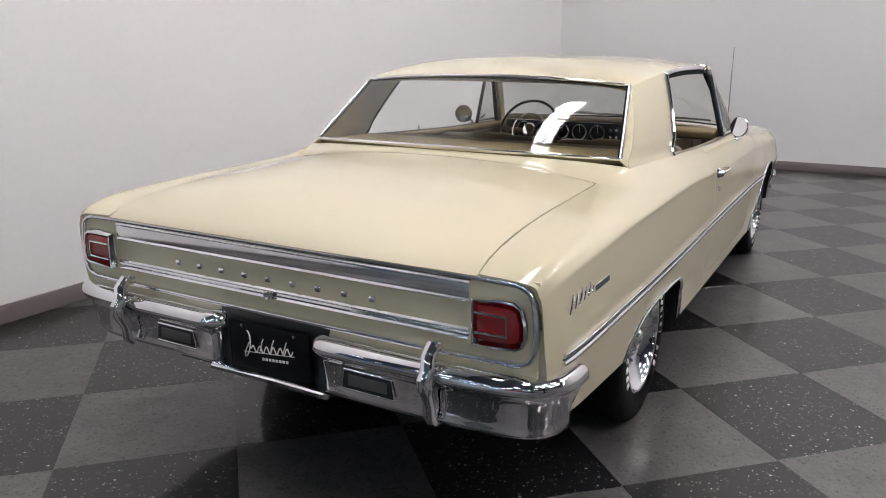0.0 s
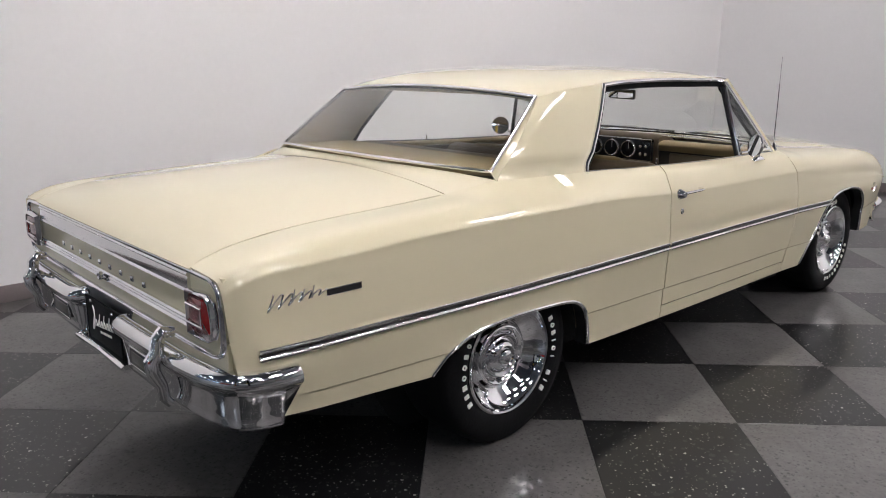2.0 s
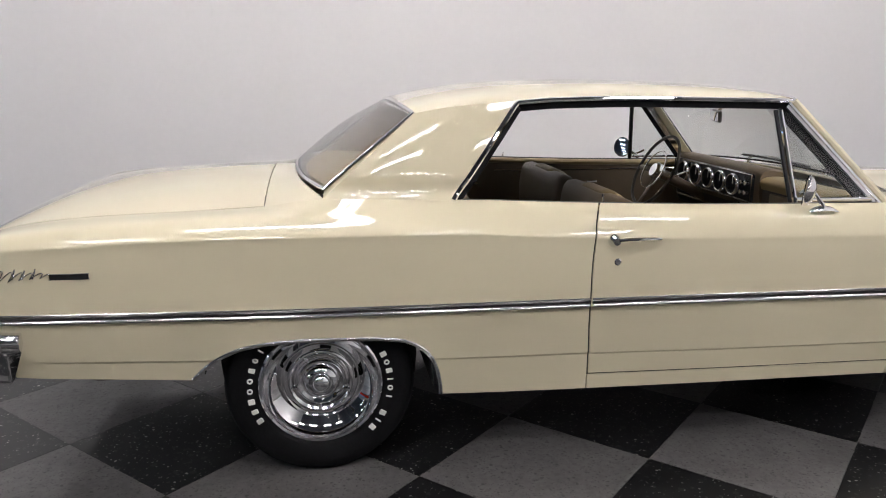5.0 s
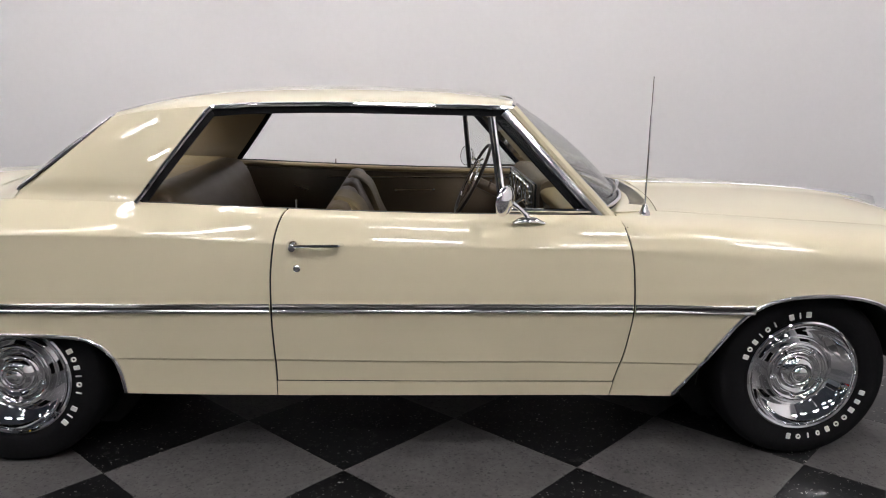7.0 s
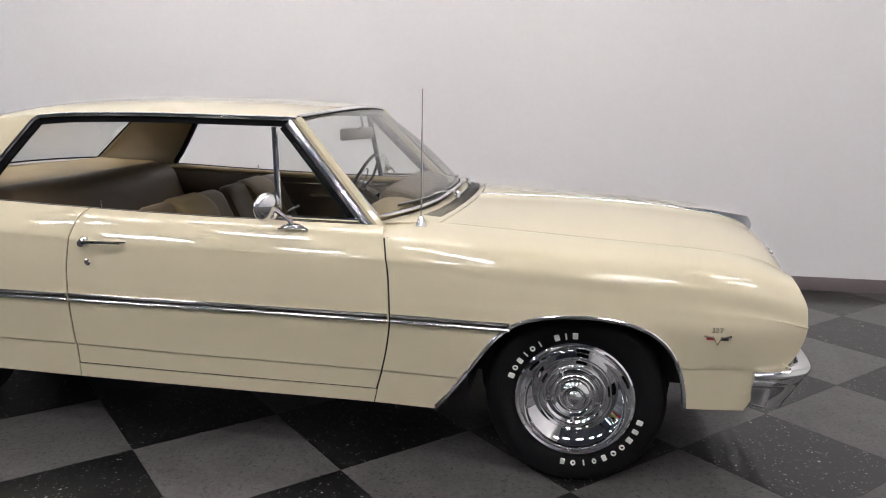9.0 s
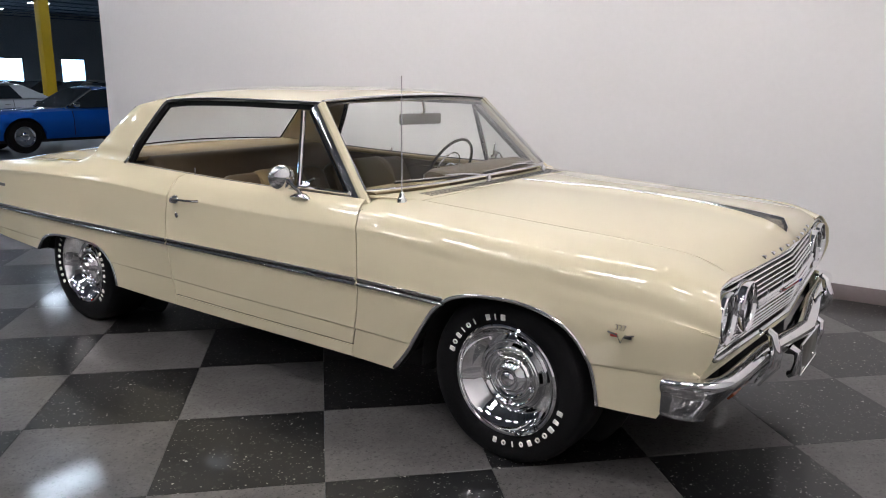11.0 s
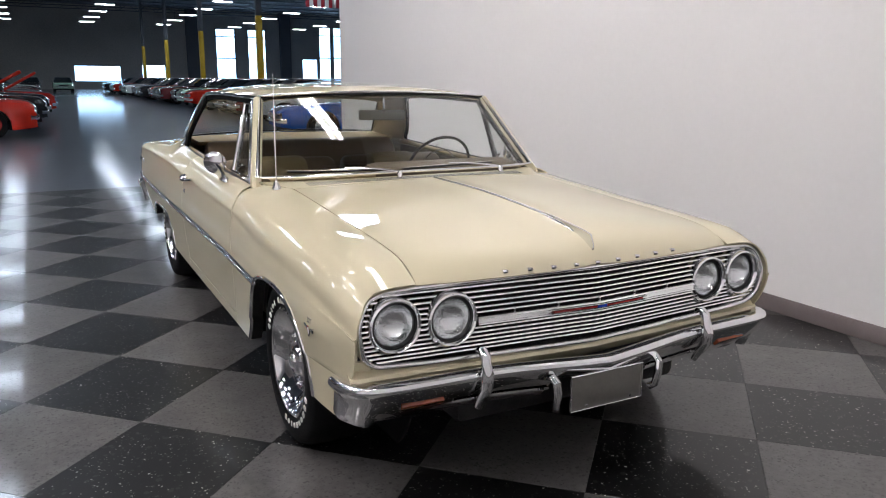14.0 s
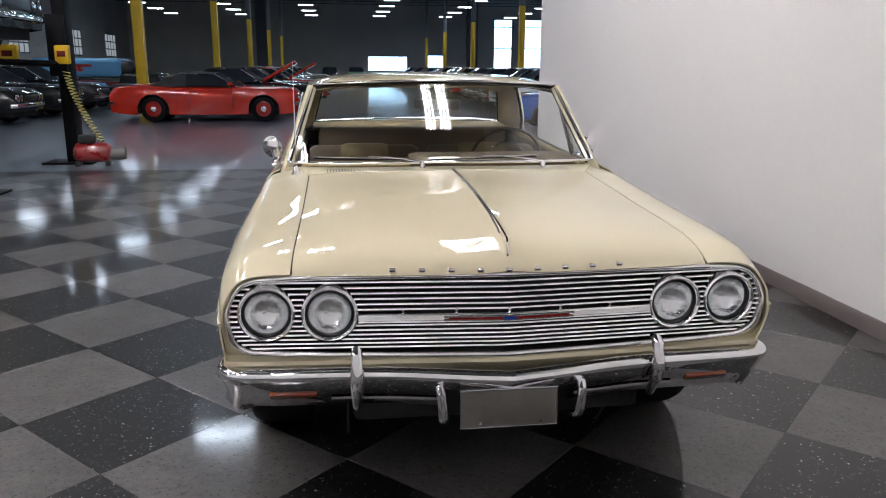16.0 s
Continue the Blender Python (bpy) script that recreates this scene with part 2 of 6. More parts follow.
def add_lathe(bm, profile, m, seg=48, closed=False, skip=None):
    """Turns (radius, height) points round the local x axis; skip(ring, segment) leaves holes."""
    rings = []
    for r, h in profile:
        rings.append([bm.verts.new(m @ Vector((h, r * math.cos(2 * math.pi * k / seg), r * math.sin(2 * math.pi * k / seg)))) for k in range(seg)])
    n = len(profile)
    for i in range(n if closed else n - 1):
        for k in range(seg):
            if skip and skip(i, k):
                continue
            a, b = rings[i], rings[(i + 1) % n]
            bm.faces.new((a[k], a[(k + 1) % seg], b[(k + 1) % seg], b[k]))
    return rings


def lathe(profile, m, seg=48, closed=False, skip=None):
    bm = bmesh.new()
    add_lathe(bm, profile, m, seg, closed, skip)
    bmesh.ops.remove_doubles(bm, verts=bm.verts, dist=1e-5)
    return bm


def grid_mesh(rows, merge=True):
    bm = bmesh.new()
    vv = [[bm.verts.new(p) for p in r] for r in rows]
    for i in range(len(rows) - 1):
        for j in range(len(rows[0]) - 1):
            bm.faces.new((vv[i][j], vv[i][j + 1], vv[i + 1][j + 1], vv[i + 1][j]))
    if merge:
        bmesh.ops.remove_doubles(bm, verts=bm.verts, dist=2e-5)
    return bm


def solid(ob, thickness, offset=-1.0):
    me = ob.data
    seen = collections.Counter(k for p in me.polygons for k in p.edge_keys)
    sharp = me.attributes.get("sharp_edge") or me.attributes.new("sharp_edge", "BOOLEAN", "EDGE")
    for e in me.edges:
        if seen[e.key] == 1:
            sharp.data[e.index].value = True
    md = ob.modifiers.new("thickness", "SOLIDIFY")
    md.thickness, md.offset, md.use_even_offset = thickness, offset, False
    return ob


def pchip(xs, ys):
    """Monotone smooth curve through points; ys may hold vectors."""
    o = np.argsort(xs)
    xs, ys = np.array(xs, float)[o], np.array(ys, float)[o]
    if ys.ndim == 1:
        ys = ys[:, None]
    h = np.diff(xs)
    d = np.diff(ys, axis=0) / h[:, None]
    s = np.zeros_like(ys)
    s[0], s[-1] = d[0], d[-1]
    for i in range(1, len(xs) - 1):
        a, b = d[i - 1], d[i]
        w1, w2 = 2 * h[i] + h[i - 1], h[i] + 2 * h[i - 1]
        ok = a * b > 0
        s[i] = np.where(ok, (w1 + w2) / (w1 / np.where(ok, a, 1) + w2 / np.where(ok, b, 1)), 0)

    def f(x):
        x = min(max(x, xs[0]), xs[-1])
        i = min(max(int(np.searchsorted(xs, x)) - 1, 0), len(xs) - 2)
        t = (x - xs[i]) / h[i]
        r = ((1 + 2 * t) * (1 - t) ** 2) * ys[i] + (t * (1 - t) ** 2) * h[i] * s[i] + (t * t * (3 - 2 * t)) * ys[i + 1] + (t * t * (t - 1)) * h[i] * s[i + 1]
        return r if len(r) > 1 else float(r[0])
    return f


# ---- the showroom and the hall behind it ----
WX, WY, END, EDGE = -2.32, 5.88, -6.40, -6.45   # showroom wall faces, wall end, edge of the tiles
CEIL = 9.6
tagged(part("wall_side", box((WX - 0.16, END, 0), (WX, WY + 0.16, CEIL)), WALL, smooth=False), "tall white painted showroom partition wall", "wall", kind="structure")
tagged(part("wall_front", box((WX, WY, 0), (26.0, WY + 0.16, CEIL)), WALL, smooth=False), "white painted showroom wall ahead of the car", "wall", kind="structure")
bm = box((WX, END, 0), (WX + 0.014, WY, 0.102), 0.004)
tagged(part("baseboard", bm, BASE), "grey-brown rubber cove baseboard along the white wall", "baseboard", kind="structure")
bm = box((WX + 0.014, WY - 0.014, 0), (26.0, WY, 0.102), 0.004)
tagged(part("baseboard", bm, BASE), "grey-brown rubber cove baseboard along the white wall", "baseboard", kind="structure")
tagged(part("floor_hall", box((-60, -97, -0.2), (26.2, EDGE, 0.0)), CONCRETE, smooth=False), "polished grey concrete floor of the large hall", "floor", kind="structure")
tagged(part("floor_base", box((-60, EDGE, -0.2), (26.2, WY + 0.2, -0.008)), CONCRETE, smooth=False), "concrete slab under the vinyl tiles", "floor", kind="structure")
tagged(part("ceiling", box((-60, -97, CEIL), (26.2, WY + 0.2, CEIL + 0.2)), DECK, smooth=False), "dark steel deck ceiling of the hall", "ceiling", kind="structure")
tagged(part("wall_right", box((26.0, -97, 0), (26.3, WY, CEIL)), TILT_WALL, smooth=False), "grey concrete side wall of the hall", "wall", kind="structure")
tagged(part("wall_left", box((-60.3, -97, 0), (-60, WY, CEIL)), TILT_WALL, smooth=False), "grey concrete side wall of the hall", "wall", kind="structure")
tagged(part("wall_back_left", box((-60, WY, 0), (WX - 0.16, WY + 0.2, CEIL)), TILT_WALL, smooth=False), "grey concrete wall of the hall", "wall", kind="structure")

# ---- ceiling lights of the showroom ----
def high_bay(x, y, z):
    """Six-tube fluorescent high bay, tubes along y, hung on two rods."""
    t = thing("ceiling_light", "white six-tube fluorescent high-bay light hanging from the ceiling", "ceiling light", "high bays over the showroom", at=pose(x, y, z))
    bm = box((-0.25, -0.62, 0.0), (0.25, 0.62, 0.05), 0.008)
    part("housing", bm, WALL, t)
    for i, dx in enumerate((-0.185, -0.125, -0.065, 0.065, 0.125, 0.185)):
        part("tube", sweep([(dx, -0.58, -0.02), (dx, 0.58, -0.02)], circle(0.013, 6), (0, 0, 1)), TUBE_LIGHT, t)
    for dy in (-0.5, 0.5):
        part("rod", sweep([(0, dy, 0.05), (0, dy, CEIL - z)], circle(0.006, 5), (1, 0, 0)), STEEL, t)
    return t


bay = high_bay(-0.6, 0.15, 6.4)
# the single bay at x 3.6 is an added fill for the floor off the nose
for bx, row in ((-0.6, (-2.35, -1.1)), (1.65, (-3.7, 4.1)), (3.6, (4.7,)), (4.5, (-4.9, -2.4, 0.2, 2.8)), (7.0, (-4.9, -2.4, 0.2, 2.8)), (9.8, (-2.4, 2.8))):
    for by in row:
        copy_thing(bay, pose(bx, by, 6.4))

# ---- the car: car frame is the world, nose along +y, right side +x ----
car = thing("car", "cream-yellow 1960s two-door hardtop coupe with chrome trim on checkered floor", "car")

# long lines of the right flank: height and half width along y
line_a = pchip([-2.56, -2.28, -1.88, -1.04, -0.5, 0.0, 0.73, 0.96, 1.85, 2.06, 2.25],
               [(0.85, 0.425), (0.884, 0.411), (0.890, 0.385), (0.888, 0.284), (0.886, 0.271), (0.887, 0.266), (0.888, 0.261), (0.889, 0.256), (0.890, 0.330), (0.875, 0.335), (0.84, 0.35)])
line_b = pchip([-2.56, -2.27, -1.84, -1.03, -0.5, 0.0, 0.75, 1.05, 1.83, 2.06, 2.25],
               [(0.872, 0.484), (0.898, 0.474), (0.902, 0.458), (0.902, 0.423), (0.900, 0.414), (0.902, 0.405), (0.904, 0.397), (0.906, 0.390), (0.908, 0.484), (0.895, 0.497), (0.86, 0.50)])
half_w = pchip([-2.59, -2.56, -2.51, -2.42, -2.2, -1.0, -0.5, 0.2, 0.78, 1.22, 1.9, 2.1, 2.22],
               [0.860, 0.884, 0.902, 0.910, 0.914, 0.916, 0.913, 0.914, 0.917, 0.926, 0.924, 0.908, 0.882])
edge_hood = pchip([0.70, 0.92, 1.2, 1.5, 1.9, 2.05, 2.13, 2.17, 2.2], [0.930, 0.918, 0.901, 0.882, 0.857, 0.840, 0.818, 0.795, 0.775])
hi_rear = pchip([-2.60, -2.55, -2.45, -2.2, -1.9, -1.64, -1.44, -1.2, -0.99, -0.6, -0.17, 0.13, 0.65, 0.80],
                [(0.852, 0.796, 0.828, 0.826, 0.70, 0.838), (0.877, 0.830, 0.846, 0.856, 0.70, 0.861), (0.891, 0.853, 0.844, 0.884, 0.70, 0.888),
                 (0.896, 0.864, 0.830, 0.903, 0.695, 0.914), (0.897, 0.875, 0.820, 0.915, 0.69, 0.925), (0.897, 0.877, 0.815, 0.922, 0.69, 0.937),
                 (0.897, 0.877, 0.822, 0.925, 0.748, 0.968), (0.896, 0.876, 0.835, 0.922, 0.775, 0.967), (0.894, 0.873, 0.842, 0.926, 0.802, 0.966),
                 (0.893, 0.855, 0.848, 0.922, 0.806, 0.951), (0.893, 0.840, 0.852, 0.908, 0.805, 0.936), (0.894, 0.835, 0.852, 0.902, 0.804, 0.929),
                 (0.896, 0.830, 0.852, 0.896, 0.803, 0.924), (0.896, 0.826, 0.852, 0.893, 0.803, 0.922)])
hi_front = pchip([0.70, 0.86, 1.0, 1.2, 1.5, 1.9, 2.05, 2.15, 2.22],
                 [(0.896, 0.828, 0.845, 0.893, 0.72, 0.925), (0.896, 0.824, 0.838, 0.890, 0.67, 0.921), (0.897, 0.818, 0.832, 0.882, 0.657, 0.913), (0.900, 0.808, 0.830, 0.870, 0.657, 0.901),
                  (0.900, 0.794, 0.828, 0.852, 0.657, 0.882), (0.896, 0.768, 0.826, 0.830, 0.660, 0.857), (0.890, 0.752, 0.822, 0.818, 0.664, 0.840),
                  (0.880, 0.728, 0.815, 0.790, 0.668, 0.806), (0.868, 0.705, 0.808, 0.765, 0.670, 0.772)])


def section(y, hi):
    a, b, w, t = line_a(y), line_b(y), half_w(y), hi(y)
    soft = min(1.0, max(0.0, (y - 0.8) / 0.4))
    t = t + np.array([-0.004, 0.006, -0.002, 0.001, 0, 0]) * soft
    return np.array([(a[0], a[1]), (b[0] - 0.006, b[1] - 0.008), (b[0], b[1]), (w, 0.612), (w * 0.6 + t[0] * 0.4 + 0.006, 0.6 * 0.612 + 0.4 * t[1]), (t[0] + 0.008 + 0.007 * soft, t[1] - 0.036 - 0.026 * soft), (t[0], t[1]), (t[2], t[3]), (t[4], t[5]), (2 * t[4] - t[2], 2 * t[5] - t[3] - 0.04 * soft)])   # the last one only sets the slope at the hood


def along(q, v):
    """The flank's point at v: straight below the crease, a smooth curve above it."""
    i = min(int(v), 7)
    f = v - i
    if i < 2:
        return q[i] * (1 - f) + q[i + 1] * f
    p1, p2 = q[i], q[i + 1]
    p0 = q[i - 1] if i > 2 else 2 * p1 - p2
    p3 = q[i + 2]
    return 0.5 * (2 * p1 + (p2 - p0) * f + (2 * p0 - 5 * p1 + 4 * p2 - p3) * f * f + (3 * p1 - p0 - 3 * p2 + p3) * f ** 3)


VS = [0, 0.5, 1, 2] + [2 + 0.125 * k for k in range(1, 49)]
DOOR_F = pchip([0.25, 0.282, 0.397, 0.484, 0.602, 0.739, 0.842, 0.923, 0.95], [0.716, 0.722, 0.753, 0.772, 0.786, 0.780, 0.764, 0.742, 0.735])
DOOR_R = pchip([0.25, 0.344, 0.574, 0.699, 0.841, 0.93, 0.951, 0.97], [-0.499, -0.500, -0.509, -0.508, -0.495, -0.470, -0.452, -0.44])
NOSE = pchip([0.33, 0.42, 0.50, 0.56, 0.65, 0.72, 0.76, 0.78], [2.035, 2.09, 2.165, 2.203, 2.223, 2.220, 2.204, 2.194])
TAIL = pchip([0.42, 0.48, 0.61, 0.72, 0.80, 0.85], [-2.45, -2.52, -2.565, -2.578, -2.582, -2.585])
ARCH_F = [(0.955, 0.262), (0.99, 0.300), (1.03, 0.350), (1.075, 0.415), (1.125, 0.487), (1.175, 0.552), (1.225, 0.595), (1.295, 0.627), (1.40, 0.645), (1.50, 0.648), (1.60, 0.639), (1.69, 0.614), (1.755, 0.570), (1.80, 0.505), (1.826, 0.43), (1.838, 0.36), (1.841, 0.330)]
ARCH_R = [(-1.880, 0.386), (-1.835, 0.428), (-1.785, 0.463), (-1.71, 0.492), (-1.615, 0.506), (-1.48, 0.511), (-1.31, 0.507), (-1.185, 0.496), (-1.115, 0.466), (-1.075, 0.422), (-1.053, 0.365), (-1.043, 0.310), (-1.041, 0.284)]


def smooth_path(pts, n):
    """Even samples of a smooth curve through 2D points."""
    p = np.array(pts, float)
    d = np.r_[0, np.cumsum(np.linalg.norm(np.diff(p, axis=0), axis=1))]
    f = pchip(d, p)
    return [f(s) for s in np.linspace(0, d[-1], n)]


def flank_x(y, z, hi):
    q = section(y, hi)
    vs = np.linspace(0, 8, 161)
    pts = np.array([along(q, v) for v in vs])
    k = int(np.argmax(pts[:, 1])) + 1
    return float(np.interp(z, pts[:k, 1], pts[:k, 0]))


def flank(cols, hi, arch=None, ends=(None, None), reach=(0.17, 0.3), vlo=0.0, vhi=8.0, gap=0.0034):
    """A panel of the right flank: columns along y, rows up the section, cut by the wheel opening, its ends following the gap curves."""
    y0, y1 = cols[0], cols[-1]
    az = pchip([p[0] for p in arch], [p[1] for p in arch]) if arch else None
    out = []
    for yc in cols:
        q = section(yc, hi)
        lo = vlo
        if arch and arch[0][0] <= yc <= arch[-1][0]:
            zz = np.array([along(q, v)[1] for v in np.linspace(0, 6, 121)])
            lo = max(lo, float(np.interp(az(yc), zz, np.linspace(0, 6, 121))))
        col = []
        for v in VS:
            v = min(max(v, lo), vhi)
            z = along(q, v)[1]
            y = yc
            if ends[0]:
                y += max(0.0, 1 - (yc - y0) / reach[0]) * (ends[0](z) + gap - y0)
            if ends[1]:
                y += max(0.0, 1 - (y1 - yc) / reach[1]) * (ends[1](z) - gap - y1)
            p = along(section(y, hi), v)
            col.append((p[0], y, p[1]))
        out.append(col)
    return out


def both_sides(name, rows, material, thickness=0.006, label="", angle=28):
    """The right panel and its mirror image."""
    made = []
    for s in (1, -1):
        ob = part(name, grid_mesh([[(s * x, y, z) for x, y, z in r] for r in rows]), material, car, label, angle=angle)
        me = ob.data
        c = sum((p.normal * p.area for p in me.polygons), Vector())
        if c.x * s < 0:
            me.flip_normals()
        solid(ob, thickness)
        made.append(ob)
    return made


def cols(a, b, step, extra=()):
    n = max(2, int(round((b - a) / step)) + 1)
    return sorted(set(round(float(y), 4) for y in np.linspace(a, b, n)) | set(round(float(y), 4) for y in extra))


af, ar = smooth_path(ARCH_F, 60), smooth_path(ARCH_R, 60)
fender_rows = flank(cols(0.77, 2.19, 0.03, [p[0] for p in af]), hi_front, ARCH_F, (DOOR_F, NOSE), (0.17, 0.33))
door_lo = 0.45
door_rows = flank(cols(-0.505, 0.77, 0.03), hi_rear, None, (DOOR_R, DOOR_F), (0.2, 0.2), vlo=door_lo)
rocker_rows = flank(cols(-0.505, 0.77, 0.05), hi_rear, None, (DOOR_R, DOOR_F), (0.2, 0.2), vhi=door_lo - 0.045, gap=0.0)
quarter_rows = flank(cols(-2.56, -0.505, 0.03, [p[0] for p in ar]), hi_rear, ARCH_R, (TAIL, DOOR_R), (0.4, 0.25))
fender = both_sides("front_fender", fender_rows, PAINT)
door = both_sides("door", door_rows, PAINT)
rocker = both_sides("rocker_panel", rocker_rows, PAINT)
quarter = both_sides("quarter_panel", quarter_rows, PAINT)


# hood, trunk lid, decks and roof
def crowned(center, edge, xe, n_len=40, n_wide=44, spine=0.0, sink=0.0, power=2.0):
    """A panel between a centre profile and its edge profile, crowned across."""
    c, e = smooth_path(center, n_len), smooth_path(edge, n_len)
    rows = []
    for i in range(n_len):
        r = []
        for k in range(n_wide + 1):
            u = 2 * k / n_wide - 1
            w = 1 - abs(u) ** power
            y = e[i][0] + (c[i][0] - e[i][0]) * w
            z = e[i][1] + (c[i][1] - e[i][1]) * w + spine * math.exp(-(u * 11) ** 2)
            r.append((u * xe(y), y, z - sink))
        rows.append(r)
    return rows


def panel(name, rows, material=None, thickness=0.006, label="", up=Vector((0, 0, 1)), angle=28):
    ob = part(name, grid_mesh(rows), material or PAINT, car, label, angle=angle)
    if sum((p.normal * p.area for p in ob.data.polygons), Vector()).dot(up) < 0:
        ob.data.flip_normals()
    return solid(ob, thickness)


hood_x = lambda y: hi_front(y)[4] - 0.0045
hood = panel("hood", crowned([(1.00, 0.940), (1.39, 0.936), (1.77, 0.917), (2.01, 0.890), (2.12, 0.866), (2.18, 0.840), (2.215, 0.812), (2.235, 0.784)],
                             [(0.93, 0.9175), (1.2, 0.901), (1.5, 0.882), (1.9, 0.857), (2.05, 0.840), (2.12, 0.821), (2.16, 0.801), (2.184, 0.782)], hood_x, spine=0.007))
lid_x = lambda y: hi_rear(y)[4] - 0.0045
lid = panel("trunk_lid", crowned([(-1.64, 0.990), (-1.9, 0.980), (-2.2, 0.957), (-2.4, 0.922), (-2.52, 0.884), (-2.575, 0.856), (-2.59, 0.842)],
                                 [(-1.64, 0.937), (-1.9, 0.925), (-2.14, 0.917), (-2.33, 0.905), (-2.45, 0.888), (-2.54, 0.865), (-2.585, 0.842)], lid_x, power=2.4))
WS_TOP = lambda u: Vector((0.650 * u, 0.412 - 0.055 * abs(u) ** 2.7, 1.327 - 0.022 * u * u))
WS_LOW = lambda u: Vector((0.764 * u, 0.865 - 0.165 * abs(u) ** 3.1, 0.957 - 0.014 * u * u))
RW_TOP = lambda u: Vector((0.637 * u, -1.135 + 0.03 * u * u, 1.283 - 0.030 * u * u))
RW_LOW = lambda u: Vector((0.712 * u, -1.535 + 0.105 * abs(u) ** 2.5, 1.012 - 0.016 * u * u))
US = [k / 24 - 1 for k in range(49)]
rear_edge = [Vector((0.69 * u, -1.636, 0.937 + (0.990 - 0.937) * (1 - abs(u) ** 2.4))) for u in US]
front_edge = [RW_LOW(u) + Vector((0.036 * u, -0.004, -0.012 - 0.014 * abs(u) ** 6)) for u in US]
panel("rear_deck", [[tuple(a.lerp(b, t) - Vector((0, 0, 0.006 * math.sin(math.pi * t)))) for a, b in zip(rear_edge, front_edge)] for t in np.linspace(0, 1, 9)])
cowl_f = [Vector((0.654 * u, 0.995 - 0.07 * u * u, 0.941 - 0.023 * u * u)) for u in US]
cowl_r = [WS_LOW(u) + Vector((0.0, 0.0, -0.014)) for u in US]
cowl = panel("cowl", [[tuple(a.lerp(b, t)) for a, b in zip(cowl_f, cowl_r)] for t in np.linspace(0, 1, 7)])

rail = pchip([0.40, 0.353, 0.05, -0.28, -0.583, -0.735, -0.90, -1.02, -1.108],
             [(0.642, 1.302), (0.648, 1.306), (0.668, 1.312), (0.678, 1.316), (0.683, 1.311), (0.684, 1.300), (0.678, 1.287), (0.664, 1.272), (0.645, 1.254)])
crown = pchip([0.42, 0.33, 0.108, -0.31, -0.70, -0.85, -1.0, -1.10, -1.14], [1.328, 1.345, 1.365, 1.374, 1.362, 1.347, 1.320, 1.295, 1.284])
roof_rows = []
for s in np.linspace(0, 1, 49):
    row = []
    for u in US:
        y = (0.415 - 0.055 * u * u) * (1 - s) + (-1.137 + 0.03 * u * u) * s
        w, zr = rail(y)
        k = 0.5 * (1 - u * u) + 0.5 * (1 - abs(u) ** 7)
        row.append((w * u, y, zr + (crown(y) - zr) * k))
    roof_rows.append(row)
roof = panel("roof", roof_rows, angle=50)
SAIL_TOP = (-0.742, -1.107)
sail_rows = []
for t in np.linspace(0, 1, 17):
    y_t, y_b = SAIL_TOP[0] + (SAIL_TOP[1] - SAIL_TOP[0]) * t, -0.992 + (-1.435 + 0.992) * t
    w, zt = rail(y_t)
    b = hi_rear(y_b)
    a, c = Vector((w, y_t, zt)), Vector((b[4], y_b, b[5]))
    row = []
    for s in np.linspace(0, 1, 19):
        p = a.lerp(c, s)
        p.x += 0.011 * math.sin(math.pi * s) ** 0.8 - 0.010 * max(0, s - 0.8) / 0.2 * (1 - s) / 0.2 * 4
        row.append(tuple(p))
    sail_rows.append(row)
sail = both_sides("sail_panel", sail_rows, PAINT, angle=50)


def pane(name, top, low, bulge, material, shrink=0.985):
    rows = []
    for t in np.linspace(0, 1, 13):
        r = []
        for u in US:
            p = top(u * shrink).lerp(low(u * shrink), 0.01 + 0.98 * t)
            p += bulge * (math.sin(math.pi * t) * (1 - 0.4 * u * u))
            r.append(tuple(p))
        rows.append(r)
    ob = part(name, grid_mesh(rows), material, car, angle=60)
    ob.visible_shadow = False
    return solid(ob, 0.005, 0.0)


pane("windshield", WS_TOP, WS_LOW, Vector((0, 0.018, 0.018)), GLASS)
pane("rear_window", RW_TOP, RW_LOW, Vector((0, -0.014, 0.018)), GLASS)

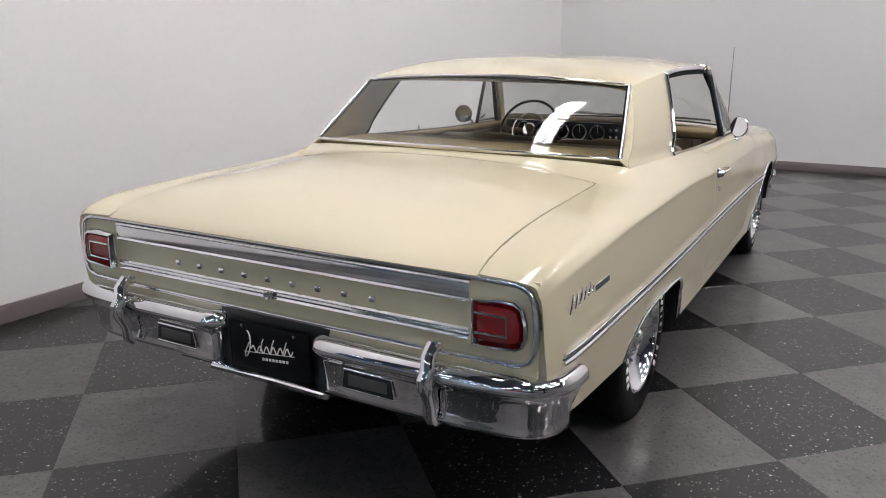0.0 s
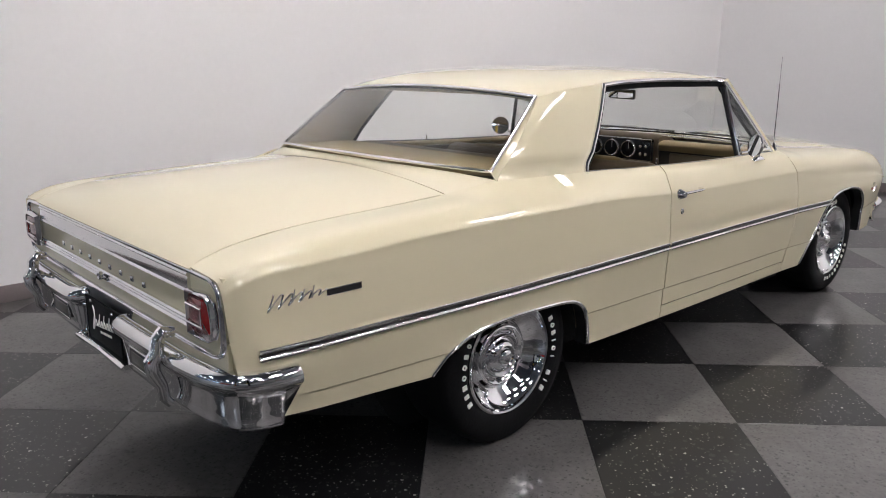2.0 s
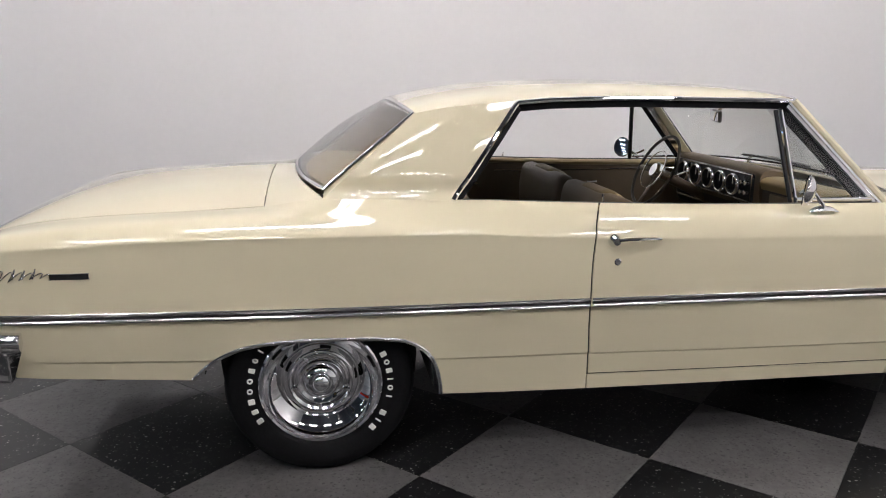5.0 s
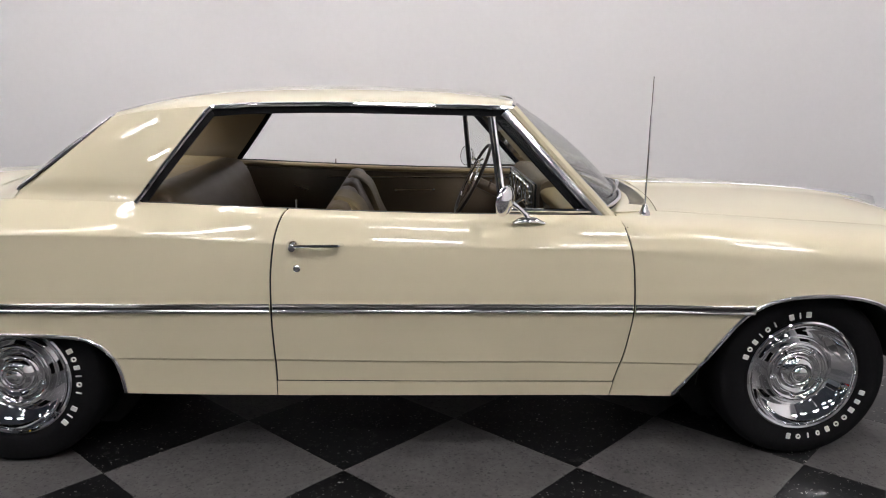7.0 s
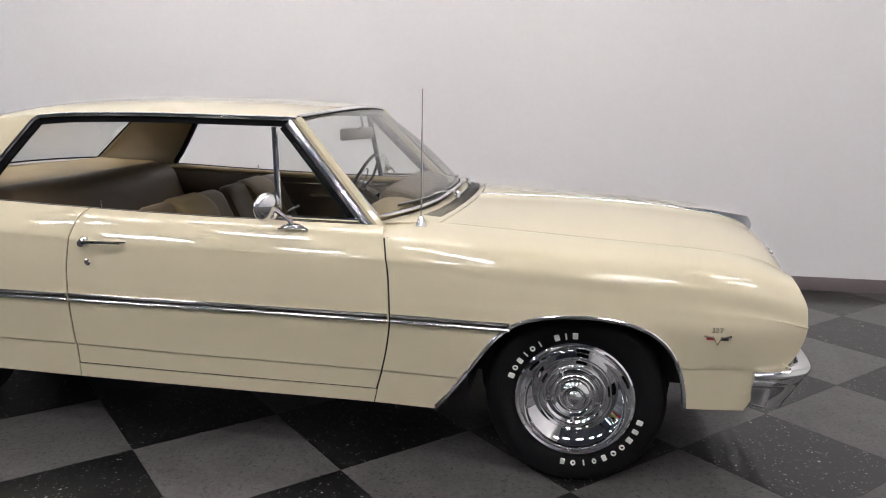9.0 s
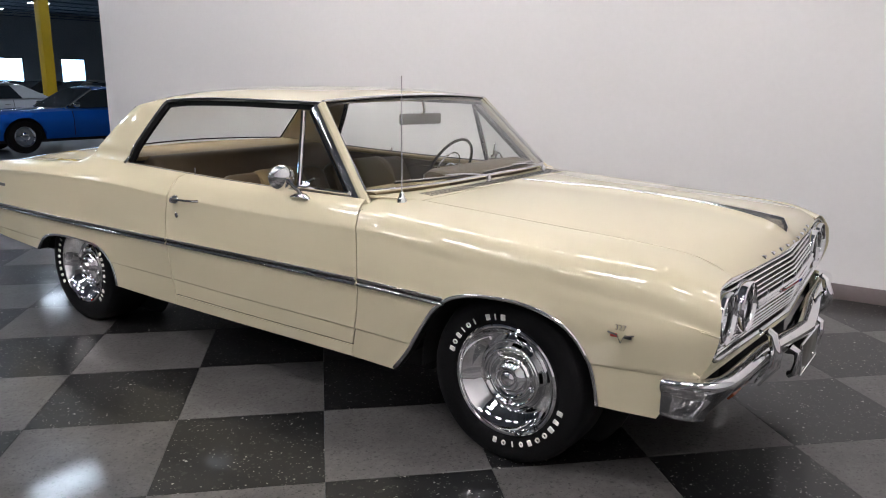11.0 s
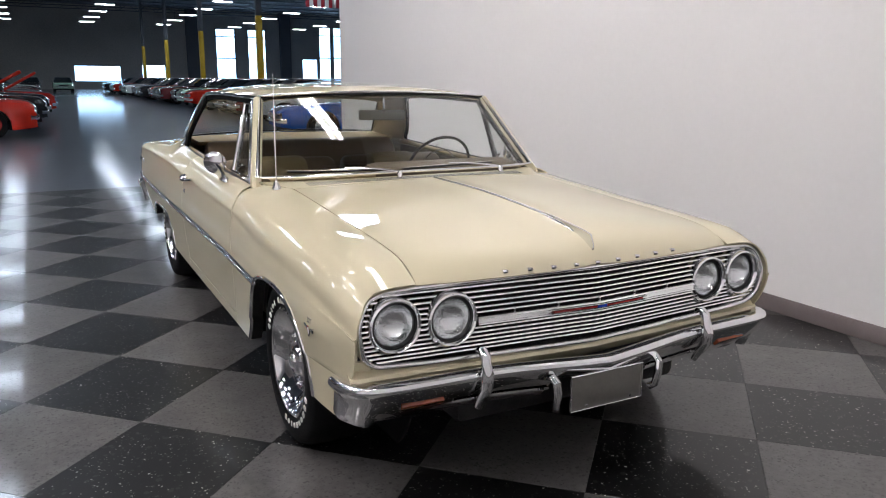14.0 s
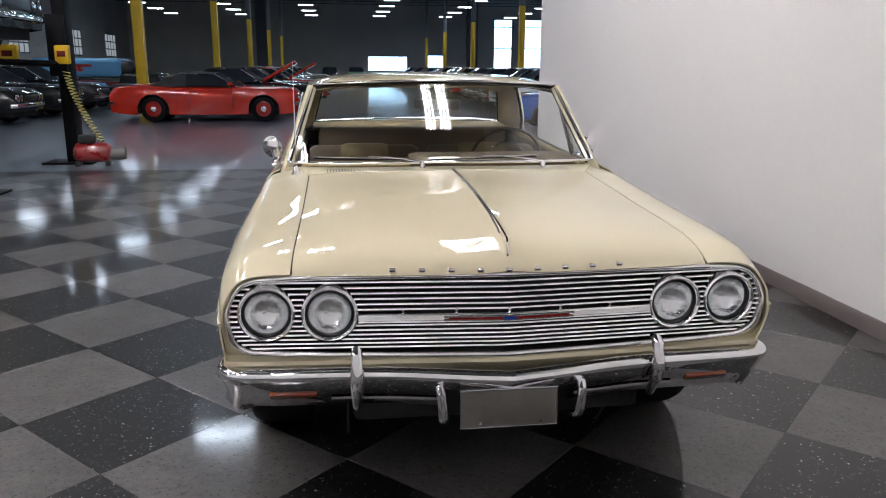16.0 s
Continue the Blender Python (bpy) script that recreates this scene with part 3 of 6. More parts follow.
# wheels: tyre, chrome slotted wheel, hub cap, raised white lettering as plain blocks
def wheel(y, r, width, x_face, side, turn=0.0, name="wheel"):
    w = new(name)
    w.parent = car
    w.matrix_basis = pose(side * x_face, y, r - 0.006, 0, 0, 0 if side > 0 else 180)
    i, rim = Matrix(), 0.212
    tyre = [(rim - 0.012, -width + 0.01), (rim, -width), (r - 0.045, -width - 0.012), (r - 0.012, -width + 0.005), (r, -width + 0.035), (r + 0.001, -width / 2), (r, -0.035), (r - 0.012, -0.005), (r - 0.022, 0.004), (r - 0.05, 0.010), (rim + 0.045, 0.0095), (rim + 0.016, 0.0075), (rim + 0.008, 0.002), (rim, -0.006), (rim - 0.012, -0.014)]
    part("tyre", lathe(tyre, i, 72), RUBBER, w)
    outer = [(rim - 0.016, -width + 0.02), (rim - 0.014, -0.02), (rim - 0.008, -0.010), (rim + 0.001, -0.004), (rim + 0.003, 0.004), (rim - 0.003, 0.008), (rim - 0.010, 0.005), (rim - 0.014, -0.002), (rim - 0.016, -0.009), (rim - 0.045, -0.034), (rim - 0.070, -0.0555), (rim - 0.0735, -0.0585), (rim - 0.077, -0.060)]
    part("rim", lathe(outer, i, 72), CHROME, w)
    disc = [(rim - 0.077, -0.060), (0.134, -0.0605), (0.1325, -0.059), (0.130, -0.055), (0.1215, -0.043), (0.118, -0.038), (0.114, -0.035), (0.109, -0.034), (0.102, -0.038), (0.096, -0.046), (0.090, -0.046), (0.084, -0.040)]
    part("disc", lathe(disc, i, 80, skip=lambda k, s: k == 3 and (s % 16) in (0, 1, 2, 3)), CHROME, w)
    part("hub_cap", lathe([(0.090, -0.046), (0.086, -0.036), (0.078, -0.030), (0.071, -0.033), (0.066, -0.036), (0.061, -0.030), (0.053, -0.020), (0.043, -0.016), (0.039, -0.020), (0.033, -0.021), (0.029, -0.012), (0.022, -0.006), (0.010, -0.003), (0.0, -0.0025)], i, 48), CHROME, w)
    for k in range(5):
        a = 2 * math.pi * (k + 0.7) / 5
        part("lug_nut", lathe([(0.009, -0.050), (0.009, -0.036), (0.005, -0.031), (0.0, -0.030)], pose(0, 0.098 * math.cos(a), 0.098 * math.sin(a)), 6), CHROME, w)
    part("brake_drum", lathe([(0.0, -0.085), (0.165, -0.085), (0.17, -0.13), (0.0, -0.13)], i, 32), UNDER, w)
    rl = rim + 0.031
    plan = [(161 - 7.7 * k, wa, h) for k, (wa, h) in enumerate(((0.020, 0.027), (0.017, 0.021), (0.018, 0.027), (0.006, 0.027), (0.017, 0.021), (0.006, 0.027), (0, 0), (0.020, 0.027), (0.006, 0.029), (0.021, 0.027))) if wa]
    plan += [(344 - 9.1 * k, wa, h) for k, (wa, h) in enumerate(((0.020, 0.027), (0.018, 0.027), (0.022, 0.027), (0.018, 0.021), (0.018, 0.021), (0.018, 0.027), (0.013, 0.021), (0.006, 0.027), (0.016, 0.021), (0.018, 0.027)))]
    for deg, wa, h in plan:
        c = Matrix.Rotation(radians(deg + turn - 90), 4, "X")
        if h < 0.025:
            ring_pts = [c @ Vector((0.008, 0.42 * wa * math.cos(t), rl + 0.36 * h * math.sin(t))) for t in np.linspace(0, 2 * math.pi, 13)[:-1]]
            part("white_ring", sweep(ring_pts, [(-0.0028, 0.0), (-0.0022, 0.0045), (0.0022, 0.0045), (0.0028, 0.0)], (1, 0, 0), closed=True), WHITE_RUBBER, w)
        else:
            part("white_block", box((0.0055, -wa * 0.46, rl - h * 0.42), (0.0125, wa * 0.46, rl + h * 0.42), 0.002, c, 1), WHITE_RUBBER, w)
    return w


for s in (1, -1):
    wheel(1.462, 0.328, 0.22, 0.865, s)
    wheel(-1.460, 0.332, 0.25, 0.850, s, -135)

# ---- the car's front ----
def face(x, z):
    """The front's plan and profile: a shallow vee, fullest at lamp height."""
    return 2.266 - 0.07 * abs(x) - 2.0 * (z - 0.64) ** 2


def front(x, z, out=0.0):
    return (x, face(x, z) + out, z)


def loop(points, n=120):
    """Even points of a closed, slightly rounded outline given by its right half."""
    full = points + [(-x, z) for x, z in reversed(points) if abs(x) > 1e-6]
    p = np.array(full + [full[0]], float)
    d = np.r_[0, np.cumsum(np.linalg.norm(np.diff(p, axis=0), axis=1))]
    s = np.linspace(0, d[-1], n + 1)[:-1]
    return list(zip(np.interp(s, d, p[:, 0]), np.interp(s, d, p[:, 1])))


grille = new("grille")
grille.parent = car
outline = [(0.0, 0.778), (0.3, 0.776), (0.67, 0.773), (0.775, 0.768), (0.820, 0.754), (0.846, 0.725), (0.865, 0.668), (0.856, 0.61), (0.846, 0.578), (0.828, 0.555), (0.795, 0.540), (0.67, 0.531), (0.3, 0.523), (0.0, 0.519)]
ring = loop(outline, 160)
part("surround", sweep([front(x, z, -0.004) for x, z in ring], [(-0.009, -0.03), (-0.009, 0.002), (-0.0065, 0.007), (-0.002, 0.0095), (0.002, 0.0095), (0.0065, 0.007), (0.009, 0.002), (0.009, -0.03)], (0, 1, 0), closed=True), BRIGHT, grille, "bright grille surround")
back = [front(x, z, -0.075) for x, z in ring]
bm = bmesh.new()
bm.faces.new([bm.verts.new(p) for p in back])
bmesh.ops.triangulate(bm, faces=bm.faces)
solid(part("backing", bm, BLACK, grille, "black grille backing", smooth=False), 0.01)
LAMPS = ((-0.744, 0.667), (-0.553, 0.665), (0.553, 0.665), (0.744, 0.667))
bar_z = [0.757 - 0.0160 * k for k in range(6)] + [0.627 - 0.0152 * k for k in range(6)]
for z in bar_z:
    w = float(np.interp(z, [0.54, 0.56, 0.60, 0.67, 0.72, 0.757], [0.79, 0.825, 0.848, 0.858, 0.842, 0.805]))
    stops = [-w]
    for lx, lz in LAMPS:       # the bars stop at the lamp bezels
        if abs(z - lz) < 0.084:
            c = math.sqrt(0.085 ** 2 - (z - lz) ** 2)
            stops += [lx - c, lx + c]
    stops.append(w)
    for a, b in zip(stops[::2], stops[1::2]):
        if b - a > 0.004:
            part("bar", sweep([front(x, z, -0.016) for x in np.linspace(a, b, max(3, int((b - a) * 26)))], [(-0.0030, -0.010), (-0.0030, 0.0023), (-0.0022, 0.0032), (0.0022, 0.0010), (0.0028, -0.0002), (0.0028, -0.010)], (0, 1, 0)), BRIGHT, grille)
for z in (0.660, 0.644):
    for x in (0.6485, -0.6485, 0.841, -0.841):
        part("bar", sweep([front(u, z, -0.016) for u in np.linspace(x - (0.022 if abs(x) < 0.7 else 0.013), x + (0.022 if abs(x) < 0.7 else 0.013), 4)], [(-0.0030, -0.010), (-0.0030, 0.0023), (-0.0022, 0.0032), (0.0022, 0.0010), (0.0028, -0.0002), (0.0028, -0.010)], (0, 1, 0)), BRIGHT, grille)
part("center_bar", sweep([front(x, 0.651, -0.008) for x in np.linspace(-0.466, 0.466, 31)], [(-0.0135, -0.012), (-0.0133, 0.006), (-0.012, 0.008), (-0.008, 0.006), (-0.007, 0.0035), (0.005, 0.0015), (0.006, 0.0045), (0.0075, 0.0055), (0.012, 0.002), (0.0135, -0.002), (0.0135, -0.012)], (0, 1, 0)), BRIGHT, grille, "bright ribbed center bar")
for x in (-0.33, -0.165, 0.0, 0.165, 0.33):
    part("post", box((x - 0.004, face(x, 0.68) - 0.022, 0.662), (x + 0.004, face(x, 0.68) - 0.010, 0.678), 0.001), CHROME, grille)
for s in (1, -1):
    part("emblem_bar", sweep([front(s * x, 0.651, 0.001) for x in np.linspace(0.022, 0.190, 9)], [(-0.0026, -0.004), (-0.0026, 0.004), (0.0026, 0.004), (0.0026, -0.004)], (0, 1, 0)), RED_PAINT, grille, "long red emblem bar")
    for ez in (0.6565, 0.6455):
        part("emblem_edge", sweep([front(s * x, ez, 0.002) for x in np.linspace(0.0, 0.205, 9)], half_round(0.006, 0.006), (0, 1, 0)), CHROME, grille)
part("emblem_center", box((-0.018, face(0, 0.654) - 0.004, 0.645), (0.018, face(0, 0.654) + 0.007, 0.657), 0.002), BLUE_PAINT, grille, "small blue emblem center")

for x, z in ((0.744, 0.667), (0.553, 0.665), (-0.553, 0.665), (-0.744, 0.667)):
    h = new("headlight")
    h.parent = car
    h.matrix_basis = pose(x, face(x, z) - 0.012, z, 0, 0, 90)   # local x looks ahead
    part("bezel", lathe([(0.074, -0.05), (0.074, -0.004), (0.077, 0.006), (0.082, 0.010), (0.087, 0.006), (0.089, -0.002), (0.089, -0.05)], Matrix(), 56), CHROME, h)
    part("ring", lathe([(0.066, -0.03), (0.066, -0.006), (0.069, -0.003), (0.074, -0.006), (0.074, -0.03)], Matrix(), 48), BLACK, h)
    part("reflector", lathe([(0.066, -0.016), (0.060, -0.030), (0.046, -0.046), (0.026, -0.056), (0.010, -0.058), (0.0, -0.058)], Matrix(), 40), LAMP_BOWL, h)
    bm = bmesh.new()
    add_lathe(bm, [(0.067, -0.012), (0.062, -0.004), (0.05, 0.004), (0.03, 0.010), (0.012, 0.012), (0.0, 0.0122)], Matrix(), 40)
    lens = part("lens", bm, LAMP_GLASS, h, "clear fluted glass lens")
    lens.visible_shadow = False

# letters on the hood's lip and the tail as plain chrome blocks
def hood_lip(x, z):
    c = smooth_path([(2.12, 0.866), (2.18, 0.840), (2.215, 0.812), (2.235, 0.784)], 30)
    e = smooth_path([(2.12, 0.821), (2.16, 0.801), (2.184, 0.782)], 30)
    w = 1 - (abs(x) / 0.667) ** 2
    pts = [(e[i][0] + (c[i][0] - e[i][0]) * w, e[i][1] + (c[i][1] - e[i][1]) * w) for i in range(30)]
    return float(np.interp(z, [p[1] for p in reversed(pts)], [p[0] for p in reversed(pts)]))


for k in range(9):
    x, z = 0.36 - 0.09 * k, 0.800 - 0.004 * (1 - abs(k - 4) / 4)
    part("chrome_block", box((x - 0.010, hood_lip(x, z) - 0.006, z - 0.008), (x + 0.010, hood_lip(x, z) + 0.008, z + 0.004), 0.003), CHROME, hood)
    part("chrome_block", box((0.376 - 0.094 * k - 0.010, -2.592, 0.719), (0.376 - 0.094 * k + 0.010, -2.583, 0.737), 0.003), CHROME, lid)

crest = pchip([1.00, 1.39, 1.77, 2.01, 2.12, 2.18], [0.947, 0.943, 0.924, 0.897, 0.873, 0.847])
path = [(0, y, crest(y)) for y in np.linspace(1.02, 2.10, 30)]
part("hood_strip", sweep(path, half_round(0.016, 0.004), (0, 0, 1)), BRIGHT, hood, "slim chrome strip down the hood")
bm = bmesh.new()
top = [(1.72, 0.931, 0.002), (1.95, 0.915, 0.002), (2.08, 0.901, 0.003), (2.16, 0.890, 0.003), (2.188, 0.884, 0.003), (2.205, 0.850, 0.002)]
low = [(1.72, 0.922, 0.003), (1.95, 0.900, 0.004), (2.08, 0.874, 0.005), (2.155, 0.850, 0.0055), (2.192, 0.828, 0.005), (2.200, 0.820, 0.004)]
rows = []
for (y1, z1, w1), (y2, z2, w2) in zip(top, low):
    rows.append([bm.verts.new(p) for p in ((w2, y2, z2), (w1, y1, z1), (-w1, y1, z1), (-w2, y2, z2))])
for a, b in zip(rows, rows[1:]):
    for k in range(3):
        bm.faces.new((a[k], a[k + 1], b[k + 1], b[k]))
bm.faces.new(rows[0]), bm.faces.new(rows[-1][::-1])
part("hood_ornament", bm, CHROME, hood, "chrome hood windsplit tip", angle=60)

# valance under the grille
valance = [[(x, face(x, z) - d, z) for x in np.linspace(-0.884, 0.884, 43)] for z, d in ((0.524, 0.028), (0.516, 0.014), (0.507, -0.004), (0.495, -0.014), (0.47, -0.006), (0.40, 0.045), (0.34, 0.09))]
panel("front_valance", valance, up=Vector((0, 1, 0)))


# ---- bumpers ----
def plan_path(points, n):
    """A smooth plan curve, mirrored to the left side."""
    p = smooth_path(points, n)
    return [(x, y) for x, y in p][::-1] + [(-x, y) for x, y in p[1:]]


def plan_normals(path, sign):
    """Outward normals in plan, turned the same way all along."""
    out = []
    for i in range(len(path)):
        a, b = path[max(0, i - 1)], path[min(len(path) - 1, i + 1)]
        t = Vector((b[0] - a[0], b[1] - a[1], 0)).normalized()
        out.append(Vector((-t.y, t.x, 0)))
    k = len(path) // 2
    return out if out[k].dot(Vector((path[k][0], sign * 3.0, 0))) > 0 else [-n for n in out]


def bumper_bar(name, plan, zs, profile, sign, parent, material=CHROME, label="", mirror=True, cap=True, stop=None, tuck=None, trim=None):
    """profile: (out, height) points; zs: lift along the path."""
    nn = plan_normals(plan, sign)
    bm = bmesh.new()
    rings = []
    low_end = [i for i, q in enumerate(plan) if stop is None or q[1] < stop]
    for i, ((x, y), n, lift) in enumerate(zip(plan, nn, zs)):
        ring_i = []
        for o, z in profile:
            j = min(max(i, low_end[0]), low_end[-1]) if z < 0.535 else i     # the lower face ends sooner than the rolled top
            o = o * tuck[i] if tuck and o < 0 and z < 0.44 else o
            z = 0.47 - (0.47 - z) * trim[i] if trim and z < 0.47 else z
            ring_i.append(bm.verts.new((plan[j][0] + nn[j].x * o, plan[j][1] + nn[j].y * o, z + lift)))
        rings.append(ring_i)
    m = len(profile)
    for a, b in zip(rings, rings[1:]):
        for k in range(m):
            bm.faces.new((a[k], a[(k + 1) % m], b[(k + 1) % m], b[k]))
    for e, b in ((0, 1), (-1, -2)):
        end, prev = rings[e], rings[b]
        far = abs(plan[e][0]) > 0.8 and len(profile) > 20
        if far:
            d = (end[0].co - prev[0].co).normalized()
            c = sum((v.co for v in end), Vector()) / m
            base = [v.co.copy() for v in end]
            for t in (0.5, 0.87, 1.0):
                k = math.sqrt(max(0.0, 1 - t * t))
                nxt = [bm.verts.new(c + (p - c) * (0.86 + 0.14 * k) + d * 0.008 * t) for p in base]
                for j in range(m):
                    q = (end[j], end[(j + 1) % m], nxt[(j + 1) % m], nxt[j])
                    bm.faces.new(q if e else q[::-1])
                end = nxt
        bm.faces.new(end if e else end[::-1])
    return part(name, bm, material, parent, label, angle=50)


def smooth_profile(pts, n=28):
    return [tuple(p) for p in smooth_path(pts, n)]


fb = new("front_bumper")
fb.parent = car
FB = [(0.0, 2.317), (0.12, 2.305), (0.45, 2.266), (0.72, 2.254), (0.82, 2.241), (0.868, 2.212), (0.888, 2.165), (0.893, 2.11), (0.893, 2.065)]
fp = plan_path(FB, 110)
fb_top = pchip([0, 0.45, 0.80, 0.90, 1.0, 1.1, 1.2], [-0.013, 0.002, 0.004, 0.0, -0.010, -0.015, -0.018])


def arc_from_center(plan):
    """How far along the bumper each point lies from the car's middle."""
    k = min(range(len(plan)), key=lambda i: abs(plan[i][0]))
    d = [0.0] * len(plan)
    for i in range(k + 1, len(plan)):
        d[i] = d[i - 1] + math.dist(plan[i], plan[i - 1])
    for i in range(k - 1, -1, -1):
        d[i] = d[i + 1] + math.dist(plan[i], plan[i + 1])
    return d


fa = arc_from_center(fp)
fl = [fb_top(d) for d in fa]
whole_prof = smooth_profile([(-0.040, 0.490), (-0.012, 0.503), (0.008, 0.501), (0.019, 0.493), (0.022, 0.481), (0.014, 0.462), (0.003, 0.443), (-0.010, 0.425), (-0.036, 0.394), (-0.070, 0.362), (-0.088, 0.346), (-0.100, 0.352)], 36)
mid_prof = smooth_profile([(-0.040, 0.490), (-0.012, 0.503), (0.008, 0.501), (0.019, 0.493), (0.022, 0.481), (0.014, 0.462), (0.003, 0.443), (-0.012, 0.434), (-0.040, 0.44)], 30)
for s, keep in ((1, lambda x: x > 0.215), (-1, lambda x: x < -0.215)):
    ids = [i for i, q in enumerate(fp) if keep(q[0])]
    bumper_bar("outer_bar", [fp[i] for i in ids], [fl[i] for i in ids], whole_prof, 1, fb, tuck=[float(np.interp(fa[i], [0.82, 1.0], [1.0, -0.05])) for i in ids], trim=[float(np.interp(fa[i], [0.91, 1.06], [1.0, 0.72])) for i in ids])
    ids = [i for i in ids if abs(fp[i][0]) < 0.80]
    bumper_bar("step_edge", [(fp[i][0], fp[i][1] + 0.004) for i in ids if abs(fp[i][0]) < (0.56)], [fl[i] for i in ids if abs(fp[i][0]) < 0.56], [(-0.042, 0.394), (-0.029, 0.400), (-0.030, 0.391), (-0.046, 0.385)], 1, fb)
ids = [i for i, q in enumerate(fp) if abs(q[0]) < 0.26]
bumper_bar("center_bar", [fp[i] for i in ids], [fl[i] for i in ids], mid_prof, 1, fb)
for s in (1, -1):
    x = s * 0.475
    yb = 2.264
    pts = [(x, yb - 0.02, 0.560), (x, yb + 0.008, 0.566), (x, yb + 0.022, 0.555), (x, yb + 0.028, 0.53), (x, yb + 0.040, 0.49), (x, yb + 0.036, 0.45), (x, yb + 0.008, 0.41), (x, yb - 0.014, 0.372)]
    part("guard", sweep(pts, circle(0.020, 14, 0.018), (0, 1, 0.2), scales=[0.6, 0.85, 0.95, 0.95, 1.15, 1.05, 0.9, 0.7]), CHROME, fb)
    part("signal_lens", box((-0.072, -0.02, -0.016), (0.072, 0.003, 0.015), 0.003, pose(s * 0.67, 2.237, 0.411, -42, 0, -s * 3)), AMBER, fb, "amber turn signal lens")
    pts = [(s * 0.225, 2.30, 0.445), (s * 0.222, 2.325, 0.43), (s * 0.218, 2.328, 0.39), (s * 0.215, 2.318, 0.345), (s * 0.205, 2.30, 0.332)]
    part("horn", sweep(pts, circle(0.015, 12, 0.013), (0, 1, 0)), CHROME, fb)
plate = thing("front_plate", "blank grey metal front plate bolted under the bumper", "plate")
plate.parent = None
part("panel", box((-0.140, 2.322, 0.318), (0.164, 2.328, 0.440), 0.006), DULL_GREY, plate)
part("frame", sweep([(x, 2.329, z) for x, z in ((-0.141, 0.317), (0.165, 0.317), (0.165, 0.441), (-0.141, 0.441))], half_round(0.006, 0.004), (0, 1, 0), closed=True), STEEL, plate)
for x in (-0.09, 0.10):
    part("bolt", lathe([(0.006, 0.0), (0.005, 0.004), (0, 0.005)], pose(x, 2.328, 0.332, 0, 0, 90), 10), CHROME, plate)
part("bracket", box((-0.06, 2.24, 0.36), (0.06, 2.322, 0.44), 0.003), BLACK, plate)

rb = new("rear_bumper")
rb.parent = car
RB = [(0.0, -2.615), (0.30, -2.620), (0.60, -2.617), (0.76, -2.604), (0.845, -2.580), (0.885, -2.545), (0.905, -2.50), (0.912, -2.44), (0.912, -2.395)]
rp = plan_path(RB, 110)
rear_prof = smooth_profile([(-0.05, 0.588), (-0.012, 0.598), (0.012, 0.592), (0.027, 0.576), (0.029, 0.560), (0.018, 0.543), (0.006, 0.533), (0.000, 0.508), (-0.005, 0.475), (-0.008, 0.446), (-0.008, 0.430), (-0.012, 0.420), (-0.05, 0.417)], 44)
rear_top = pchip([0, 0.7, 0.85, 1.0, 1.15, 1.3], [0.0, -0.002, -0.009, -0.016, -0.024, -0.032])
for s in (1, -1):
    # the inner end curls forward beside the plate
    half = [(s * x, y) for x, y in smooth_path([(0.196, -2.555), (0.197, -2.580), (0.205, -2.603), (0.224, -2.616), (0.25, -2.6195)] + RB[1:], 70)]
    far = [max(0.0, math.dist(half[0], half[-1]) - math.dist(q, half[-1])) + 0.2 for q in half]
    bumper_bar("outer_bar", half, [rear_top(d) for d in far], rear_prof, -1, rb, stop=-2.435)
    gx = s * 0.592
    pts = [(gx, -2.60, 0.640), (gx, -2.632, 0.645), (gx, -2.648, 0.625), (gx, -2.652, 0.590), (gx, -2.668, 0.565), (gx, -2.666, 0.535), (gx, -2.645, 0.49), (gx, -2.642, 0.45), (gx, -2.625, 0.428)]
    part("guard", sweep(pts, circle(0.021, 14, 0.019), (0, -1, 0.2), scales=[0.8, 1.0, 1.1, 1.1, 1.2, 1.1, 0.85, 0.85, 0.75]), CHROME, rb)
    lx = s * 0.378
    part("lamp_recess", box((lx - 0.086, -2.6225, 0.461), (lx + 0.086, -2.608, 0.517), 0.004), BLACK, rb, "dark lamp recess")
    part("recess_edge", sweep([(lx + a, -2.6215, 0.489 + b) for a, b in ((-0.088, -0.030), (0.088, -0.030), (0.080, 0.029), (-0.080, 0.029))], half_round(0.007, 0.003), (0, -1, 0), closed=True), CHROME, rb)
    part("backup_lens", box((lx - 0.066, -2.6255, 0.472), (lx + 0.066, -2.621, 0.506), 0.003), DULL_GREY, rb, "dull backup lamp lens")
bumper_bar("lower_bridge", [q for q in rp if abs(q[0]) < 0.23], [0.0 for q in rp if abs(q[0]) < 0.23], smooth_profile([(-0.05, 0.424), (0.0, 0.428), (0.010, 0.420), (0.008, 0.408), (-0.01, 0.402), (-0.05, 0.405)], 14), -1, rb)
part("plate_recess", box((-0.215, -2.575, 0.40), (0.215, -2.555, 0.61), 0.004), BLACK, rb, "black recess behind the plate")

rear_plate = thing("rear_plate", "black dealer plate with white script strokes in a chrome bumper recess", "plate")
part("panel", box((-0.158, -2.600, 0.424), (0.158, -2.594, 0.582), 0.006), RUBBER, rear_plate)
pts = [(-0.085 + 0.012 * math.sin(7 * t), -2.602, 0.505 + 0.05 * math.cos(5.2 * t) * (1 - 0.45 * t)) for t in np.linspace(0, 1, 16)]
part("script_stroke", sweep(pts, circle(0.0022, 5), (0, -1, 0)), WHITE_RUBBER, rear_plate, "thin white looping stroke")
pts = [(-0.07 + 0.165 * t, -2.602, 0.498 + 0.018 * t + 0.011 * math.sin(38 * t)) for t in np.linspace(0, 1, 60)]
